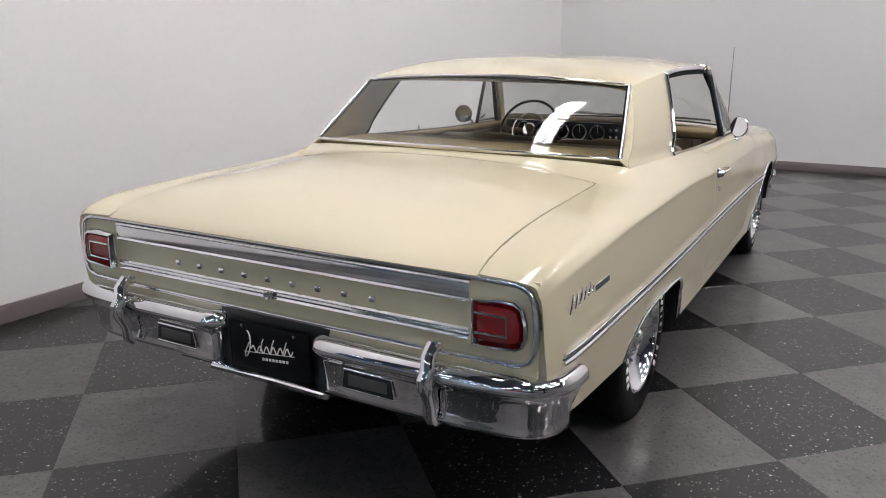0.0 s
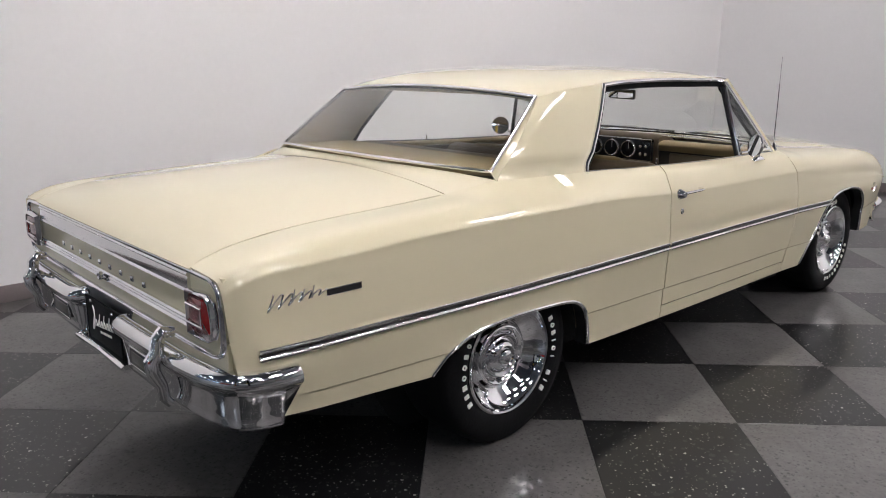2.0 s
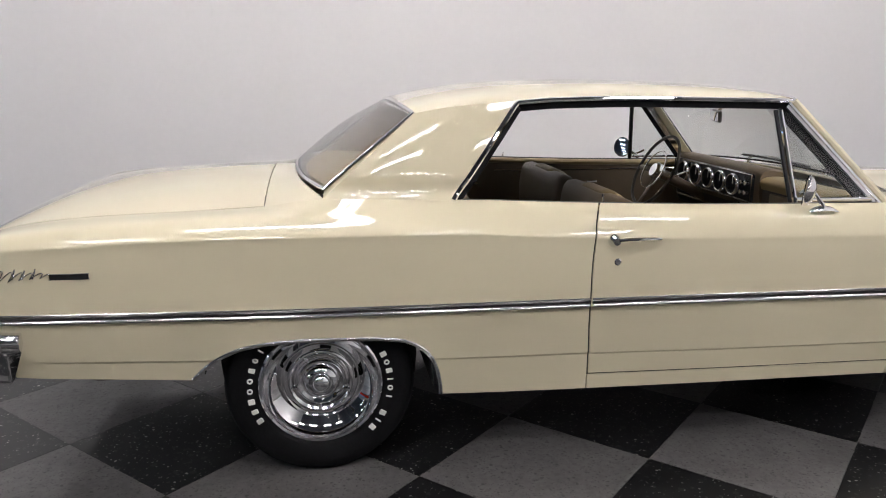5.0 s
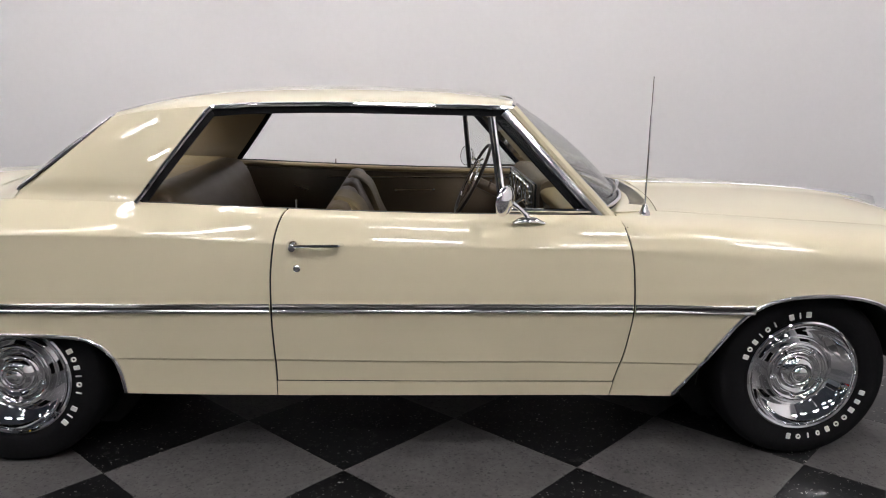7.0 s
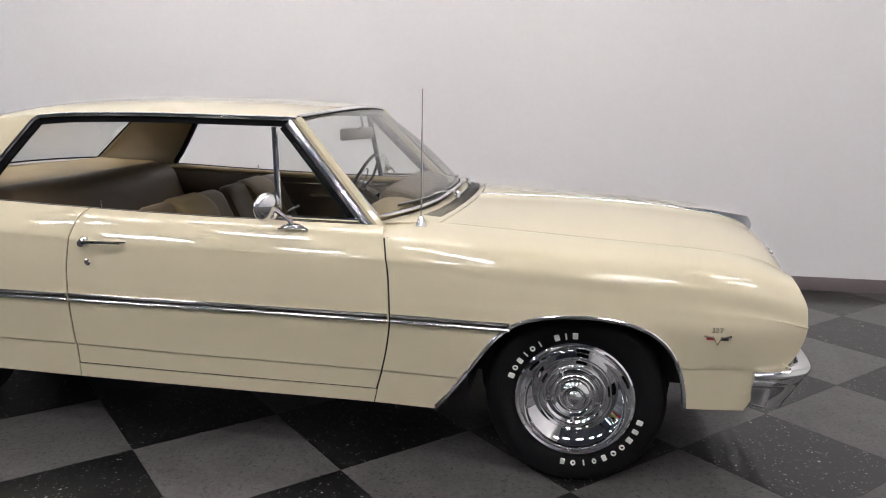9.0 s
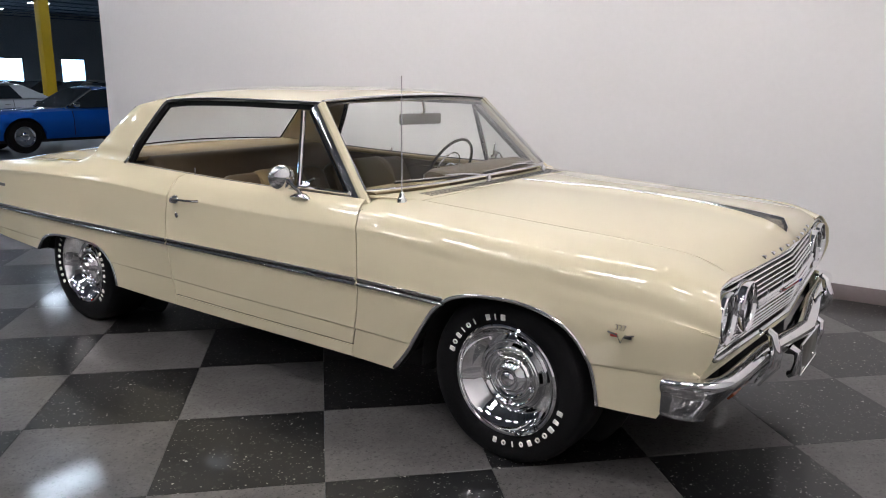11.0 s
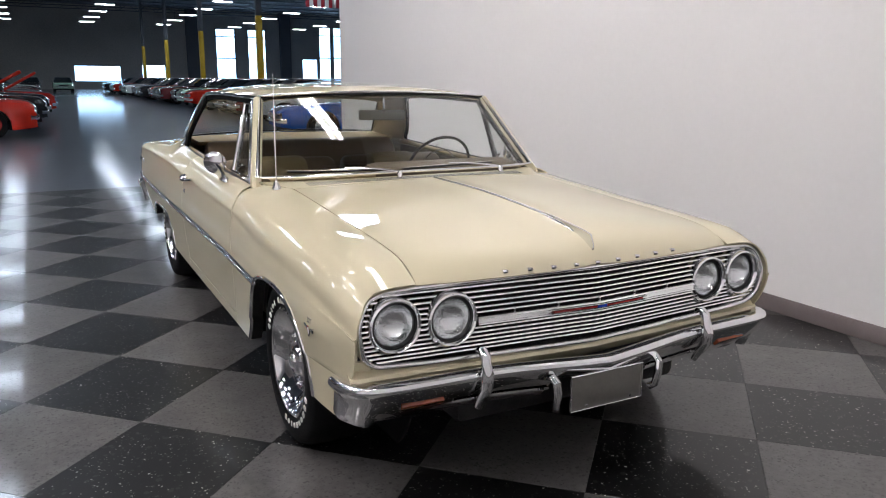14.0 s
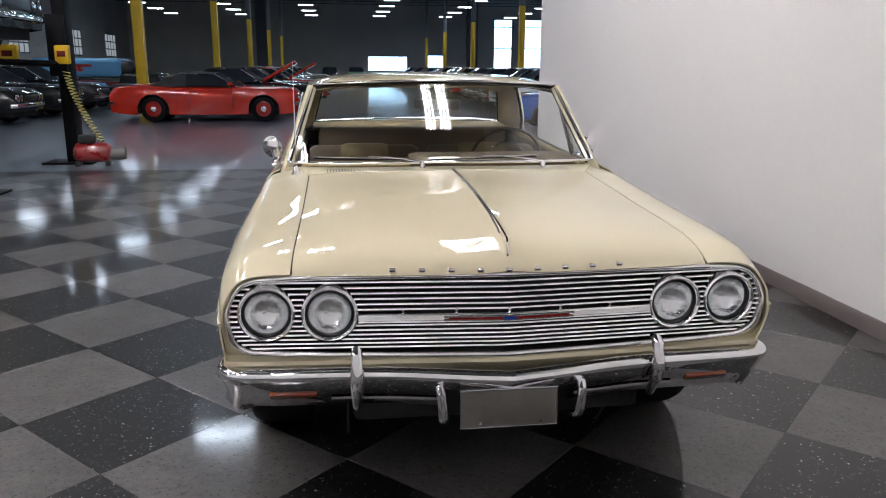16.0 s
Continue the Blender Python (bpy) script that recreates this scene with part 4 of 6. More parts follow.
part("script_stroke", sweep(pts, circle(0.0020, 5), (0, -1, 0)), WHITE_RUBBER, rear_plate, "thin white wavy stroke")
for dx, h in ((0.012, 0.030), (0.062, 0.034), (-0.030, 0.026)):
    part("script_stroke", sweep([(dx - 0.004, -2.602, 0.492 + 0.02 * (dx + 0.07) / 0.165), (dx + 0.003, -2.602, 0.510 + h * 0.5), (dx + 0.010, -2.602, 0.512 + h)], circle(0.0018, 5), (0, -1, 0)), WHITE_RUBBER, rear_plate, "thin white upright stroke")
part("script_stroke", sweep([(-0.10 + 0.2 * t, -2.602, 0.484 + 0.020 * t) for t in np.linspace(0, 1, 5)], circle(0.0012, 5), (0, -1, 0)), WHITE_RUBBER, rear_plate, "thin white underline stroke")
for k in range(8):
    part("small_bar", box((-0.028 + 0.0135 * k, -2.6025, 0.468 + 0.0012 * k), (-0.020 + 0.0135 * k, -2.600, 0.476 + 0.0012 * k)), WHITE_RUBBER, rear_plate)
for x in (-0.105, 0.1):
    part("bolt", lathe([(0.006, 0.0), (0.005, 0.004), (0, 0.005)], pose(x, -2.600, 0.568, 0, 0, -90), 10), CHROME, rear_plate)

# ---- tail panel ----
tail = new("tail_panel")
tail.parent = car
part("skin", box((-0.862, -2.572, 0.565), (0.862, -2.556, 0.845), 0.004), PAINT, tail)
part("lower_skin", box((-0.845, -2.565, 0.44), (0.845, -2.55, 0.57), 0.004), PAINT, tail)
outline = [(0.0, 0.833), (0.3, 0.834), (0.70, 0.834), (0.80, 0.832), (0.832, 0.824), (0.848, 0.802), (0.856, 0.75), (0.858, 0.69), (0.850, 0.645), (0.835, 0.626), (0.80, 0.619), (0.67, 0.616), (0.3, 0.614), (0.0, 0.614)]
part("surround", sweep([(x, -2.574, z) for x, z in loop(outline, 160)], [(-0.008, -0.012), (-0.008, 0.004), (-0.005, 0.009), (0.0, 0.0105), (0.005, 0.009), (0.008, 0.004), (0.008, -0.012)], (0, -1, 0), closed=True), STEEL, tail, "chrome tail surround")
for z, h in ((0.7955, 0.060), (0.680, 0.034)):
    prof = [(-h / 2, -0.004), (-h / 2, 0.006), (-h / 2 + 0.005, 0.011), (-h / 2 + 0.009, 0.009), (-h / 2 + 0.011, 0.006), (0.0, 0.008), (h / 2 - 0.011, 0.006), (h / 2 - 0.009, 0.009), (h / 2 - 0.005, 0.011), (h / 2, 0.006), (h / 2, -0.004)]
    part("bright_band", sweep([(x, -2.574, z) for x in np.linspace(-0.672, 0.672, 25)], prof, (0, -1, 0)), TRIM, tail, "chrome ribbed band")
part("trunk_lock", lathe([(0.014, 0.0), (0.014, 0.010), (0.011, 0.013), (0.006, 0.012), (0.0, 0.012)], pose(0.0, -2.587, 0.680, 0, 0, -90), 24), CHROME, tail)
for s in (1, -1):
    t = new("tail_light")
    t.parent = car
    corner = [(0.688, 0.783), (0.76, 0.787), (0.806, 0.786), (0.824, 0.774), (0.834, 0.74), (0.836, 0.70), (0.828, 0.678), (0.812, 0.670), (0.75, 0.665), (0.690, 0.664)]
    cx, cz = 0.762, 0.726
    bm = bmesh.new()
    rings = []
    for k, (f, y) in enumerate(((1.0, -2.575), (1.0, -2.590), (0.94, -2.597), (0.5, -2.601))):
        rings.append([bm.verts.new((s * (cx + (x - cx) * f * 0.84), y, cz + (z - cz) * f * 0.82)) for x, z in corner])
    n = len(corner)
    for a, b in zip(rings, rings[1:]):
        for k in range(n):
            bm.faces.new((a[k], a[(k + 1) % n], b[(k + 1) % n], b[k]))
    bm.faces.new(rings[-1])
    part("lens", bm, RED_LENS, t, "deep red plastic lens")
    part("bezel", sweep([(s * (cx + (x - cx) * 0.95), -2.578, cz + (z - cz) * 0.97) for x, z in corner], [(-0.0085, 0), (-0.0085, 0.017), (-0.006, 0.022), (-0.001, 0.0225), (0.006, 0.012), (0.0085, 0.008), (0.0085, 0)][::s], (0, -1, 0), closed=True), CHROME, t)
    part("trim_ring", sweep([(s * x, -2.604, z) for x, z in ((0.700, 0.751), (0.788, 0.751), (0.790, 0.701), (0.700, 0.698))], circle(0.0036, 6), (0, -1, 0)), CHROME, t)

# ---- brightwork along the sides ----
def side_path(ys, zf, hi, out):
    return [(flank_x(y, zf(y), hi) + out, y, zf(y)) for y in ys]


def mirrored(name, points, sect, normal, parent_pair, material, label="", closed=False, scales=None):
    for s, par in zip((1, -1), parent_pair):
        n = [Vector((s * v[0], v[1], v[2])) for v in normal] if isinstance(normal, list) else Vector((s * normal[0], normal[1], normal[2]))
        part(name, sweep([(s * p[0], p[1], p[2]) for p in points], sect, n, closed=closed, scales=scales), material, par, label)


trim_z = pchip([-2.51, -2.24, -1.43, -0.51, 0.78, 1.24], [0.630, 0.6255, 0.613, 0.609, 0.604, 0.598])
for ys, hi, own in ((np.linspace(-2.505, -0.514, 40), hi_rear, quarter), (np.linspace(-0.503, 0.779, 26), hi_rear, door), (np.linspace(0.790, 1.224, 12), hi_front, fender)):
    for dz, sect, mt in ((0.0095, [(-0.0068, -0.003), (-0.0068, 0.007), (-0.005, 0.009), (0.000, 0.0085), (0.0045, 0.007), (0.0068, 0.003), (0.0068, -0.003)], TRIM), (-0.0110, [(-0.0068, -0.003), (-0.0068, 0.004), (-0.004, 0.008), (0.001, 0.010), (0.0050, 0.0095), (0.0068, 0.006), (0.0068, -0.003)], TRIM), (-0.0007, [(-0.0034, -0.003), (-0.0034, 0.003), (0.0034, 0.003), (0.0034, -0.003)], BLACK)):
        mirrored("side_trim", side_path(ys, lambda y: trim_z(y) + dz, hi, 0.001), sect, (1, 0, 0), own, mt, "chrome side molding with a dark center line" if mt is TRIM else "dark center line")
for pts, hi, own in ((af, hi_front, fender), (ar, hi_rear, quarter)):
    mirrored("arch_trim", [(flank_x(p[0], max(p[1], line_a(p[0])[1]), hi) + 0.001, p[0], p[1] + 0.003) for p in pts], half_round(0.016, 0.008), (1, 0, 0), own, TRIM, "chrome wheel arch lip")
    # returned inner edge of the opening and dark wheel house
    c = np.mean([p[0] for p in pts])
    rows = [[(flank_x(p[0], max(p[1], line_a(p[0])[1]), hi) - d, p[0], p[1]) for p in pts] for d in (0.004, 0.05)]
    both_sides("arch_return", rows, UNDER, 0.003)
    ctr = 1.46 if hi is hi_front else -1.46
    rows = [[(x, ctr + 0.40 * math.cos(a), 0.30 + 0.40 * math.sin(a)) for a in (np.linspace(0.14, math.pi + 0.05, 25) if ctr > 0 else np.linspace(0.0, math.pi - 0.22, 25))] for x in (0.50, 0.845)]
    both_sides("wheel_house", rows, UNDER, 0.004)
    for s in (1, -1):
        part("wheel_house_wall", lathe([(0.0, 0.0), (0.38, 0.0), (0.38, 0.01), (0.0, 0.01)], pose(s * 0.50, ctr, 0.30), 32), UNDER, car)

# dark channels behind the panel gaps
for f, lo, hi_z, hi in ((DOOR_F, 0.27, 0.885, hi_rear), (DOOR_R, 0.28, 0.92, hi_rear)):
    mirrored("gap_channel", [(flank_x(f(z), z, hi) - 0.012, f(z), z) for z in np.linspace(lo, hi_z, 26)], [(-0.012, -0.004), (-0.012, 0.002), (0.012, 0.002), (0.012, -0.004)], (1, 0, 0), (car, car), UNDER)
zl = lambda y: along(section(y, hi_rear), door_lo - 0.015)
mirrored("gap_channel", [(zl(y)[0] - 0.010, y, zl(y)[1]) for y in np.linspace(-0.5, 0.73, 14)], [(-0.008, -0.004), (-0.008, 0.002), (0.008, 0.002), (0.008, -0.004)], (1, 0, 0), (car, car), UNDER)
mirrored("gap_channel", [(hi_front(y)[4], y, edge_hood(y) - 0.014) for y in np.linspace(0.90, 2.16, 30)], [(-0.012, -0.004), (-0.012, 0.002), (0.012, 0.002), (0.012, -0.004)], (0, 0, 1), (car, car), UNDER)
mirrored("gap_channel", [(hi_rear(y)[4], y, hi_rear(y)[5] - 0.014) for y in np.linspace(-2.57, -1.63, 24)], [(-0.012, -0.004), (-0.012, 0.002), (0.012, 0.002), (0.012, -0.004)], (0, 0, 1), (car, car), UNDER)

# painted ledge closing the corner between door, fender and cowl
rows = []
for y in np.linspace(0.70, 0.85, 6):
    q = section(y, hi_front)
    edge = [along(q, v) for v in np.linspace(6.9, 8.0, 6)] + [np.array((0.655, q[8][1] + 0.001))]
    rows.append([(p[0], y, p[1] - 0.007) for p in edge])
both_sides("cowl_corner", rows, PAINT, 0.003)

# underbody
part("floor_pan", box((-0.85, -1.02, 0.275), (0.85, 0.93, 0.31), 0.01), UNDER, car)
# unseen rails, added to block light coming through from the far side
for sx in (0.57, -0.57):
    part("frame_rail", box((sx - 0.06, -1.0, 0.165), (sx + 0.06, 0.95, 0.285), 0.01), UNDER, car)
part("engine_box", box((-0.49, 0.90, 0.26), (0.49, 2.14, 0.74), 0.03), UNDER, car)
part("fuel_tank", box((-0.74, -2.26, 0.33), (0.74, -1.87, 0.46), 0.03), UNDER, car)
part("front_box", box((-0.80, 1.87, 0.34), (0.80, 2.12, 0.74), 0.02), UNDER, car)
part("trunk_box", box((-0.49, -2.54, 0.36), (0.49, -1.0, 0.80), 0.03), UNDER, car)
part("rear_box", box((-0.80, -2.54, 0.44), (0.80, -1.90, 0.78), 0.02), UNDER, car)
for y in (1.46, -1.46):
    part("axle", sweep([(-0.7, y, 0.31), (0.7, y, 0.31)], circle(0.04, 10), (0, 0, 1)), UNDER, car)

# painted edges turned in behind the lamps, front and rear
for rows, out in ((fender_rows[-1], -0.034), (quarter_rows[0], 0.012)):
    pts = [(x - (0.013 if out < 0 else 0.016), y + out, z) for x, y, z in rows[3:-15:2] if (0.45 if out < 0 else 0) < z < (0.775 if out < 0 else 0.735)]
    hw = 0.010 if out < 0 else 0.020
    mirrored("end_return", pts, [(-hw, -0.006), (-hw, 0.004), (hw, 0.004), (hw, -0.006)], (0.15, 1.0 if out < 0 else -1.0, 0), (car, car), PAINT)
# the fender's lower front corner, outside the rounded grille surround
pts = [(x - 0.036, y - 0.030, z) for x, y, z in fender_rows[-1][1:-15] if 0.42 < z < 0.572]
mirrored("end_return", pts, [(-0.034, -0.006), (-0.034, 0.004), (0.034, 0.004), (0.034, -0.006)], (0.15, 1.0, 0), (car, car), PAINT)

# script and badges
pts = [(0, -2.472 + 0.178 * t + 0.008 * math.sin(37 * t + 1.2) + 0.35 * (0.020 * (1 - t) ** 1.5 + 0.008) * math.cos(37 * t), 0.764 + 0.004 * t + (0.016 * (1 - t) ** 1.5 + 0.008) * math.cos(37 * t)) for t in np.linspace(0, 1, 120)]
mirrored("script_stroke", [(flank_x(y, z, hi_rear) + 0.002, y, z) for _, y, z in pts], circle(0.0024, 5), (1, 0, 0), quarter, TRIM, "chrome script as a wavy stroke")
for y0, h in ((-2.398, 0.034), (-2.368, 0.030), (-2.338, 0.034)):
    mirrored("script_stroke", [(flank_x(y0 + 0.3 * d, 0.757 + d, hi_rear) + 0.002, y0 + 0.3 * d, 0.757 + d) for d in np.linspace(0, h, 4)], circle(0.0022, 5), (1, 0, 0), quarter, TRIM, "chrome script upright stroke")
mirrored("badge_bar", [(flank_x(y, 0.762, hi_rear) + 0.001, y, 0.762) for y in np.linspace(-2.288, -2.172, 6)], [(-0.0085, 0), (-0.0085, 0.003), (0.0085, 0.003), (0.0085, 0)], (1, 0, 0), quarter, BLACK, "black badge bar")
mirrored("badge_edge", [(flank_x(y, z, hi_rear) + 0.002, y, z) for y, z in ((-2.290, 0.7535), (-2.170, 0.7535), (-2.170, 0.7705), (-2.290, 0.7705))], circle(0.0017, 5), (1, 0, 0), quarter, CHROME, closed=True)
for s, own in zip((1, -1), fender):
    fx = flank_x(1.926, 0.61, hi_front)
    part("badge_vee", sweep([(s * (fx + 0.003), 1.926 - 0.045, 0.612), (s * (fx + 0.003), 1.926 - 0.012, 0.606), (s * (fx + 0.003), 1.926, 0.582), (s * (fx + 0.003), 1.926 + 0.012, 0.606), (s * (fx + 0.003), 1.926 + 0.045, 0.614)], circle(0.0035, 6), (1, 0, 0)), CHROME, own)
    for d, mt in ((-1, RED_PAINT), (1, BLACK)):
        a = 1.926 + d * 0.024
        part("badge_flag", box((min(s * fx, s * (fx + 0.004)), a - 0.012, 0.598), (max(s * fx, s * (fx + 0.004)), a + 0.012, 0.611), 0.0015), mt, own)
    tcurve = bpy.data.curves.new("engine_number", "FONT")
    tcurve.body, tcurve.size, tcurve.extrude, tcurve.align_x = "327", 0.026, 0.002, "CENTER"
    tmp = new("tmp", tcurve)
    me = bpy.data.meshes.new_from_object(tmp)
    bpy.data.objects.remove(tmp)
    me.transform(pose(s * (fx + 0.001), 1.924, 0.624, 90, 0, 90 * s))
    finish("engine_number", me, CHROME, own, "chrome engine size numerals", smooth=False)

# ---- glass frames, pillars and fittings ----
WN, RN = Vector((0, 0.63, 0.776)), Vector((0, -0.56, 0.83))


def glass_trim(name, top, low, normal, lift):
    mid = (top(0) + low(0)) / 2
    pts = [top(u) for u in US] + [top(1).lerp(low(1), t) for t in (0.2, 0.4, 0.6, 0.8)] + [low(-u) for u in US] + [low(-1).lerp(top(-1), t) for t in (0.2, 0.4, 0.6, 0.8)]
    part(name, sweep([p + normal * lift for p in pts], half_round(0.014, 0.006), normal, closed=True), STEEL, car, "bright window molding")
    inner = [p + (mid - p).normalized() * 0.009 for p in pts]
    part(name + "_seal", sweep([p + normal * (lift - 0.004) for p in inner], half_round(0.010, 0.003), normal, closed=True), RUBBER, car, "black rubber window seal")


glass_trim("windshield_molding", WS_TOP, WS_LOW, WN, 0.008)
glass_trim("rear_window_molding", RW_TOP, RW_LOW, RN, 0.004)
# painted returns between the sail panels and the rear window
both_sides("window_return", [[Vector(p).lerp(RW_TOP(1).lerp(RW_LOW(1), i / 18), t) + Vector((-0.002, 0, -0.002)) for i, p in enumerate(sail_rows[-1])] for t in (0, 0.5, 1)], PAINT, 0.004)

edge = [Vector(p) for p in sail_rows[0]]
rail_pts = [Vector((rail(y)[0], y, rail(y)[1])) for y in np.linspace(0.372, -0.735, 40)]
path = [p + Vector((0.004, 0, -0.006)) for p in rail_pts] + [p + Vector((0.006, 0.004, -0.002)) for p in edge[1:]]
mirrored("drip_rail", path, [(-0.009, -0.006), (-0.009, 0.004), (-0.003, 0.009), (0.004, 0.008), (0.009, 0.002), (0.009, -0.006)], (0.9, 0.1, 0.3), (car, car), CHROME, "chrome drip rail over the side window")
path = [p + Vector((-0.006, 0, -0.026)) for p in rail_pts] + [p + Vector((-0.006, 0.020, -0.008)) for p in edge[1:-1]] + [edge[-1] + Vector((-0.008, 0.024, 0.002))]
mirrored("door_seal", path, [(-0.012, -0.012), (-0.012, 0.006), (0.012, 0.006), (0.012, -0.012)], (1, 0.1, 0.1), (car, car), RUBBER, "black rubber seal round the side window")
# belt line: black slot and slim bead on the sill of door and quarter
sill = [Vector((hi_rear(y)[4] - 0.010, y, hi_rear(y)[5] - 0.004)) for y in np.linspace(-0.96, 0.66, 30)]
mirrored("belt_seal", sill, half_round(0.018, 0.006), (0, 0, 1), (car, car), BLACK, "black belt seal")

# front pillars
PT, PB = Vector((0.660, 0.362, 1.300)), Vector((0.782, 0.716, 0.918))
pil = [PT.lerp(PB, t) for t in np.linspace(0, 1, 9)] + [PB + Vector((0.006, 0.020, -0.03))]
mirrored("front_pillar", pil, [(-0.017, -0.03), (-0.017, 0.004), (-0.008, 0.012), (0.008, 0.012), (0.017, 0.004), (0.017, -0.03)], (0.85, 0.45, 0.35), (car, car), PAINT)
ps = [p + Vector((0.008, -0.034, -0.016)) for p in pil[:-1]]
mirrored("pillar_chrome", ps, [(-0.018, -0.01), (-0.018, 0.009), (-0.013, 0.013), (-0.003, 0.013), (0.000, 0.008), (0.003, 0.012), (0.013, 0.011), (0.017, 0.007), (0.017, -0.01)], (1, 0.1, 0.3), (car, car), STEEL)
ps = [p + Vector((0.002, -0.062, -0.032)) for p in pil[:-1]]
mirrored("pillar_seal", ps, [(-0.011, -0.01), (-0.011, 0.006), (0.011, 0.006), (0.011, -0.01)], (1, 0.1, 0.3), (car, car), RUBBER)
VT, VB, VF = Vector((0.698, 0.283, 1.268)), Vector((0.786, 0.326, 0.928)), Vector((0.792, 0.668, 0.930))
for s, own in zip((1, -1), door):
    v = new("vent_window")
    v.parent = car
    fl = lambda p: (s * p.x, p.y, p.z)
    part("divider", sweep([fl(VT), fl(VB)], circle(0.010, 8), (1, 0, 0)), CHROME, v)
    part("divider_seal", sweep([fl(VT + Vector((-0.012, -0.008, 0))), fl(VB + Vector((-0.012, -0.008, 0)))], circle(0.011, 8), (1, 0, 0)), BLACK, v)
    part("lower_frame", sweep([fl(VB + Vector((0.004, 0, 0.012))), fl(VF + Vector((0.004, -0.03, 0.008)))], circle(0.008, 8), (1, 0, 0)), CHROME, v)
    a, b, c = VT + Vector((-0.004, 0.012, -0.01)), VB + Vector((-0.006, 0.01, 0.01)), VF + Vector((-0.008, -0.03, 0.012))
    d = Vector((0.700, 0.325, 1.262))
    bm = bmesh.new()
    bm.faces.new([bm.verts.new(fl(p)) for p in (a, b, c, d)])
    ob = solid(part("pane", bm, GLASS, v, smooth=False), 0.004, 0)
    ob.visible_shadow = False
    part("latch", sweep([fl(VB + Vector((-0.02, 0.03, 0.03))), fl(VB + Vector((-0.03, 0.07, 0.05)))], circle(0.006, 6), (0, 0, 1)), CHROME, v)
    # door handle and lock
    hx = lambda y, z: flank_x(y, z, hi_rear)
    h = new("door_handle")
    h.parent = own
    part("escutcheon", lathe([(0.024, 0.0), (0.024, 0.006), (0.020, 0.012), (0.016, 0.024), (0.012, 0.030), (0.0, 0.031)], pose(s * (hx(-0.428, 0.826) - 0.002), -0.428, 0.826, 0, 0, 0 if s > 0 else 180), 24), CHROME, h)
    pts = [(s * (hx(-0.42, 0.832) + 0.024), -0.42, 0.832), (s * (hx(-0.36, 0.835) + 0.034), -0.36, 0.835), (s * (hx(-0.30, 0.835) + 0.033), -0.30, 0.835), (s * (hx(-0.268, 0.834) + 0.024), -0.268, 0.834), (s * (hx(-0.262, 0.832) - 0.002), -0.260, 0.832)]
    part("grip", sweep(pts, circle(0.0085, 10, 0.006), (0, 0, 1), scales=[1.1, 1, 1, 1, 1.2]), CHROME, h)
    part("lock", lathe([(0.013, 0.0), (0.013, 0.004), (0.009, 0.007), (0.0, 0.006)], pose(s * (hx(-0.415, 0.751) - 0.001), -0.415, 0.751, 0, 0, 0 if s > 0 else 180), 20), CHROME, own)
    # round door mirror
    mr = new("door_mirror")
    mr.parent = own
    hd = pose(s * 0.872, 0.315, 0.985, 0, 0, 90 - s * 32) @ pose(0, 0, 0, 0, 7, 0)
    part("shell", lathe([(0.056, -0.010), (0.058, -0.004), (0.057, 0.002), (0.050, 0.012), (0.036, 0.021), (0.020, 0.026), (0.008, 0.028), (0.0, 0.028)], hd, 32), CHROME, mr)
    part("mirror_glass", lathe([(0.054, -0.008), (0.0, -0.009)], hd, 32), MIRROR, mr)
    part("stem", sweep([(s * 0.868, 0.338, 0.980), (s * 0.862, 0.362, 0.962), (s * 0.850, 0.392, 0.935), (s * 0.848, 0.398, 0.918)], circle(0.009, 8), (1, 0, 0), scales=[1.2, 0.8, 1.0, 1.5]), CHROME, mr)
    part("foot", sweep([(s * 0.852, 0.345, 0.903), (s * 0.852, 0.37, 0.911), (s * 0.851, 0.40, 0.914), (s * 0.851, 0.43, 0.912), (s * 0.852, 0.462, 0.902)], circle(0.02, 12, 0.012), (0.3, 0, 1), scales=[0.3, 0.8, 1.0, 0.8, 0.3]), CHROME, mr)

# radio aerial
ant = new("antenna")
ant.parent = car
part("base", lathe([(0.022, -0.004), (0.021, 0.008), (0.014, 0.020), (0.010, 0.034), (0.006, 0.040), (0, 0.041)], pose(0.717, 0.862, 0.912, 0, -90, 0), 20), CHROME, ant)
part("mast", sweep([(0.717, 0.862, 0.94), (0.7155, 0.864, 1.28)], circle(0.0032, 6), (1, 0, 0)), STEEL, ant)
part("tip", sweep([(0.7155, 0.864, 1.27), (0.715, 0.865, 1.415), (0.715, 0.865, 1.419)], circle(0.0018, 6), (1, 0, 0), scales=[1, 1, 1.6]), STEEL, ant)

# wipers
def on_glass(u, t, lift):
    return WS_LOW(u).lerp(WS_TOP(u), t) + WN * lift + Vector((0, 0.018, 0.018)) * (math.sin(math.pi * t) * (1 - 0.4 * u * u))


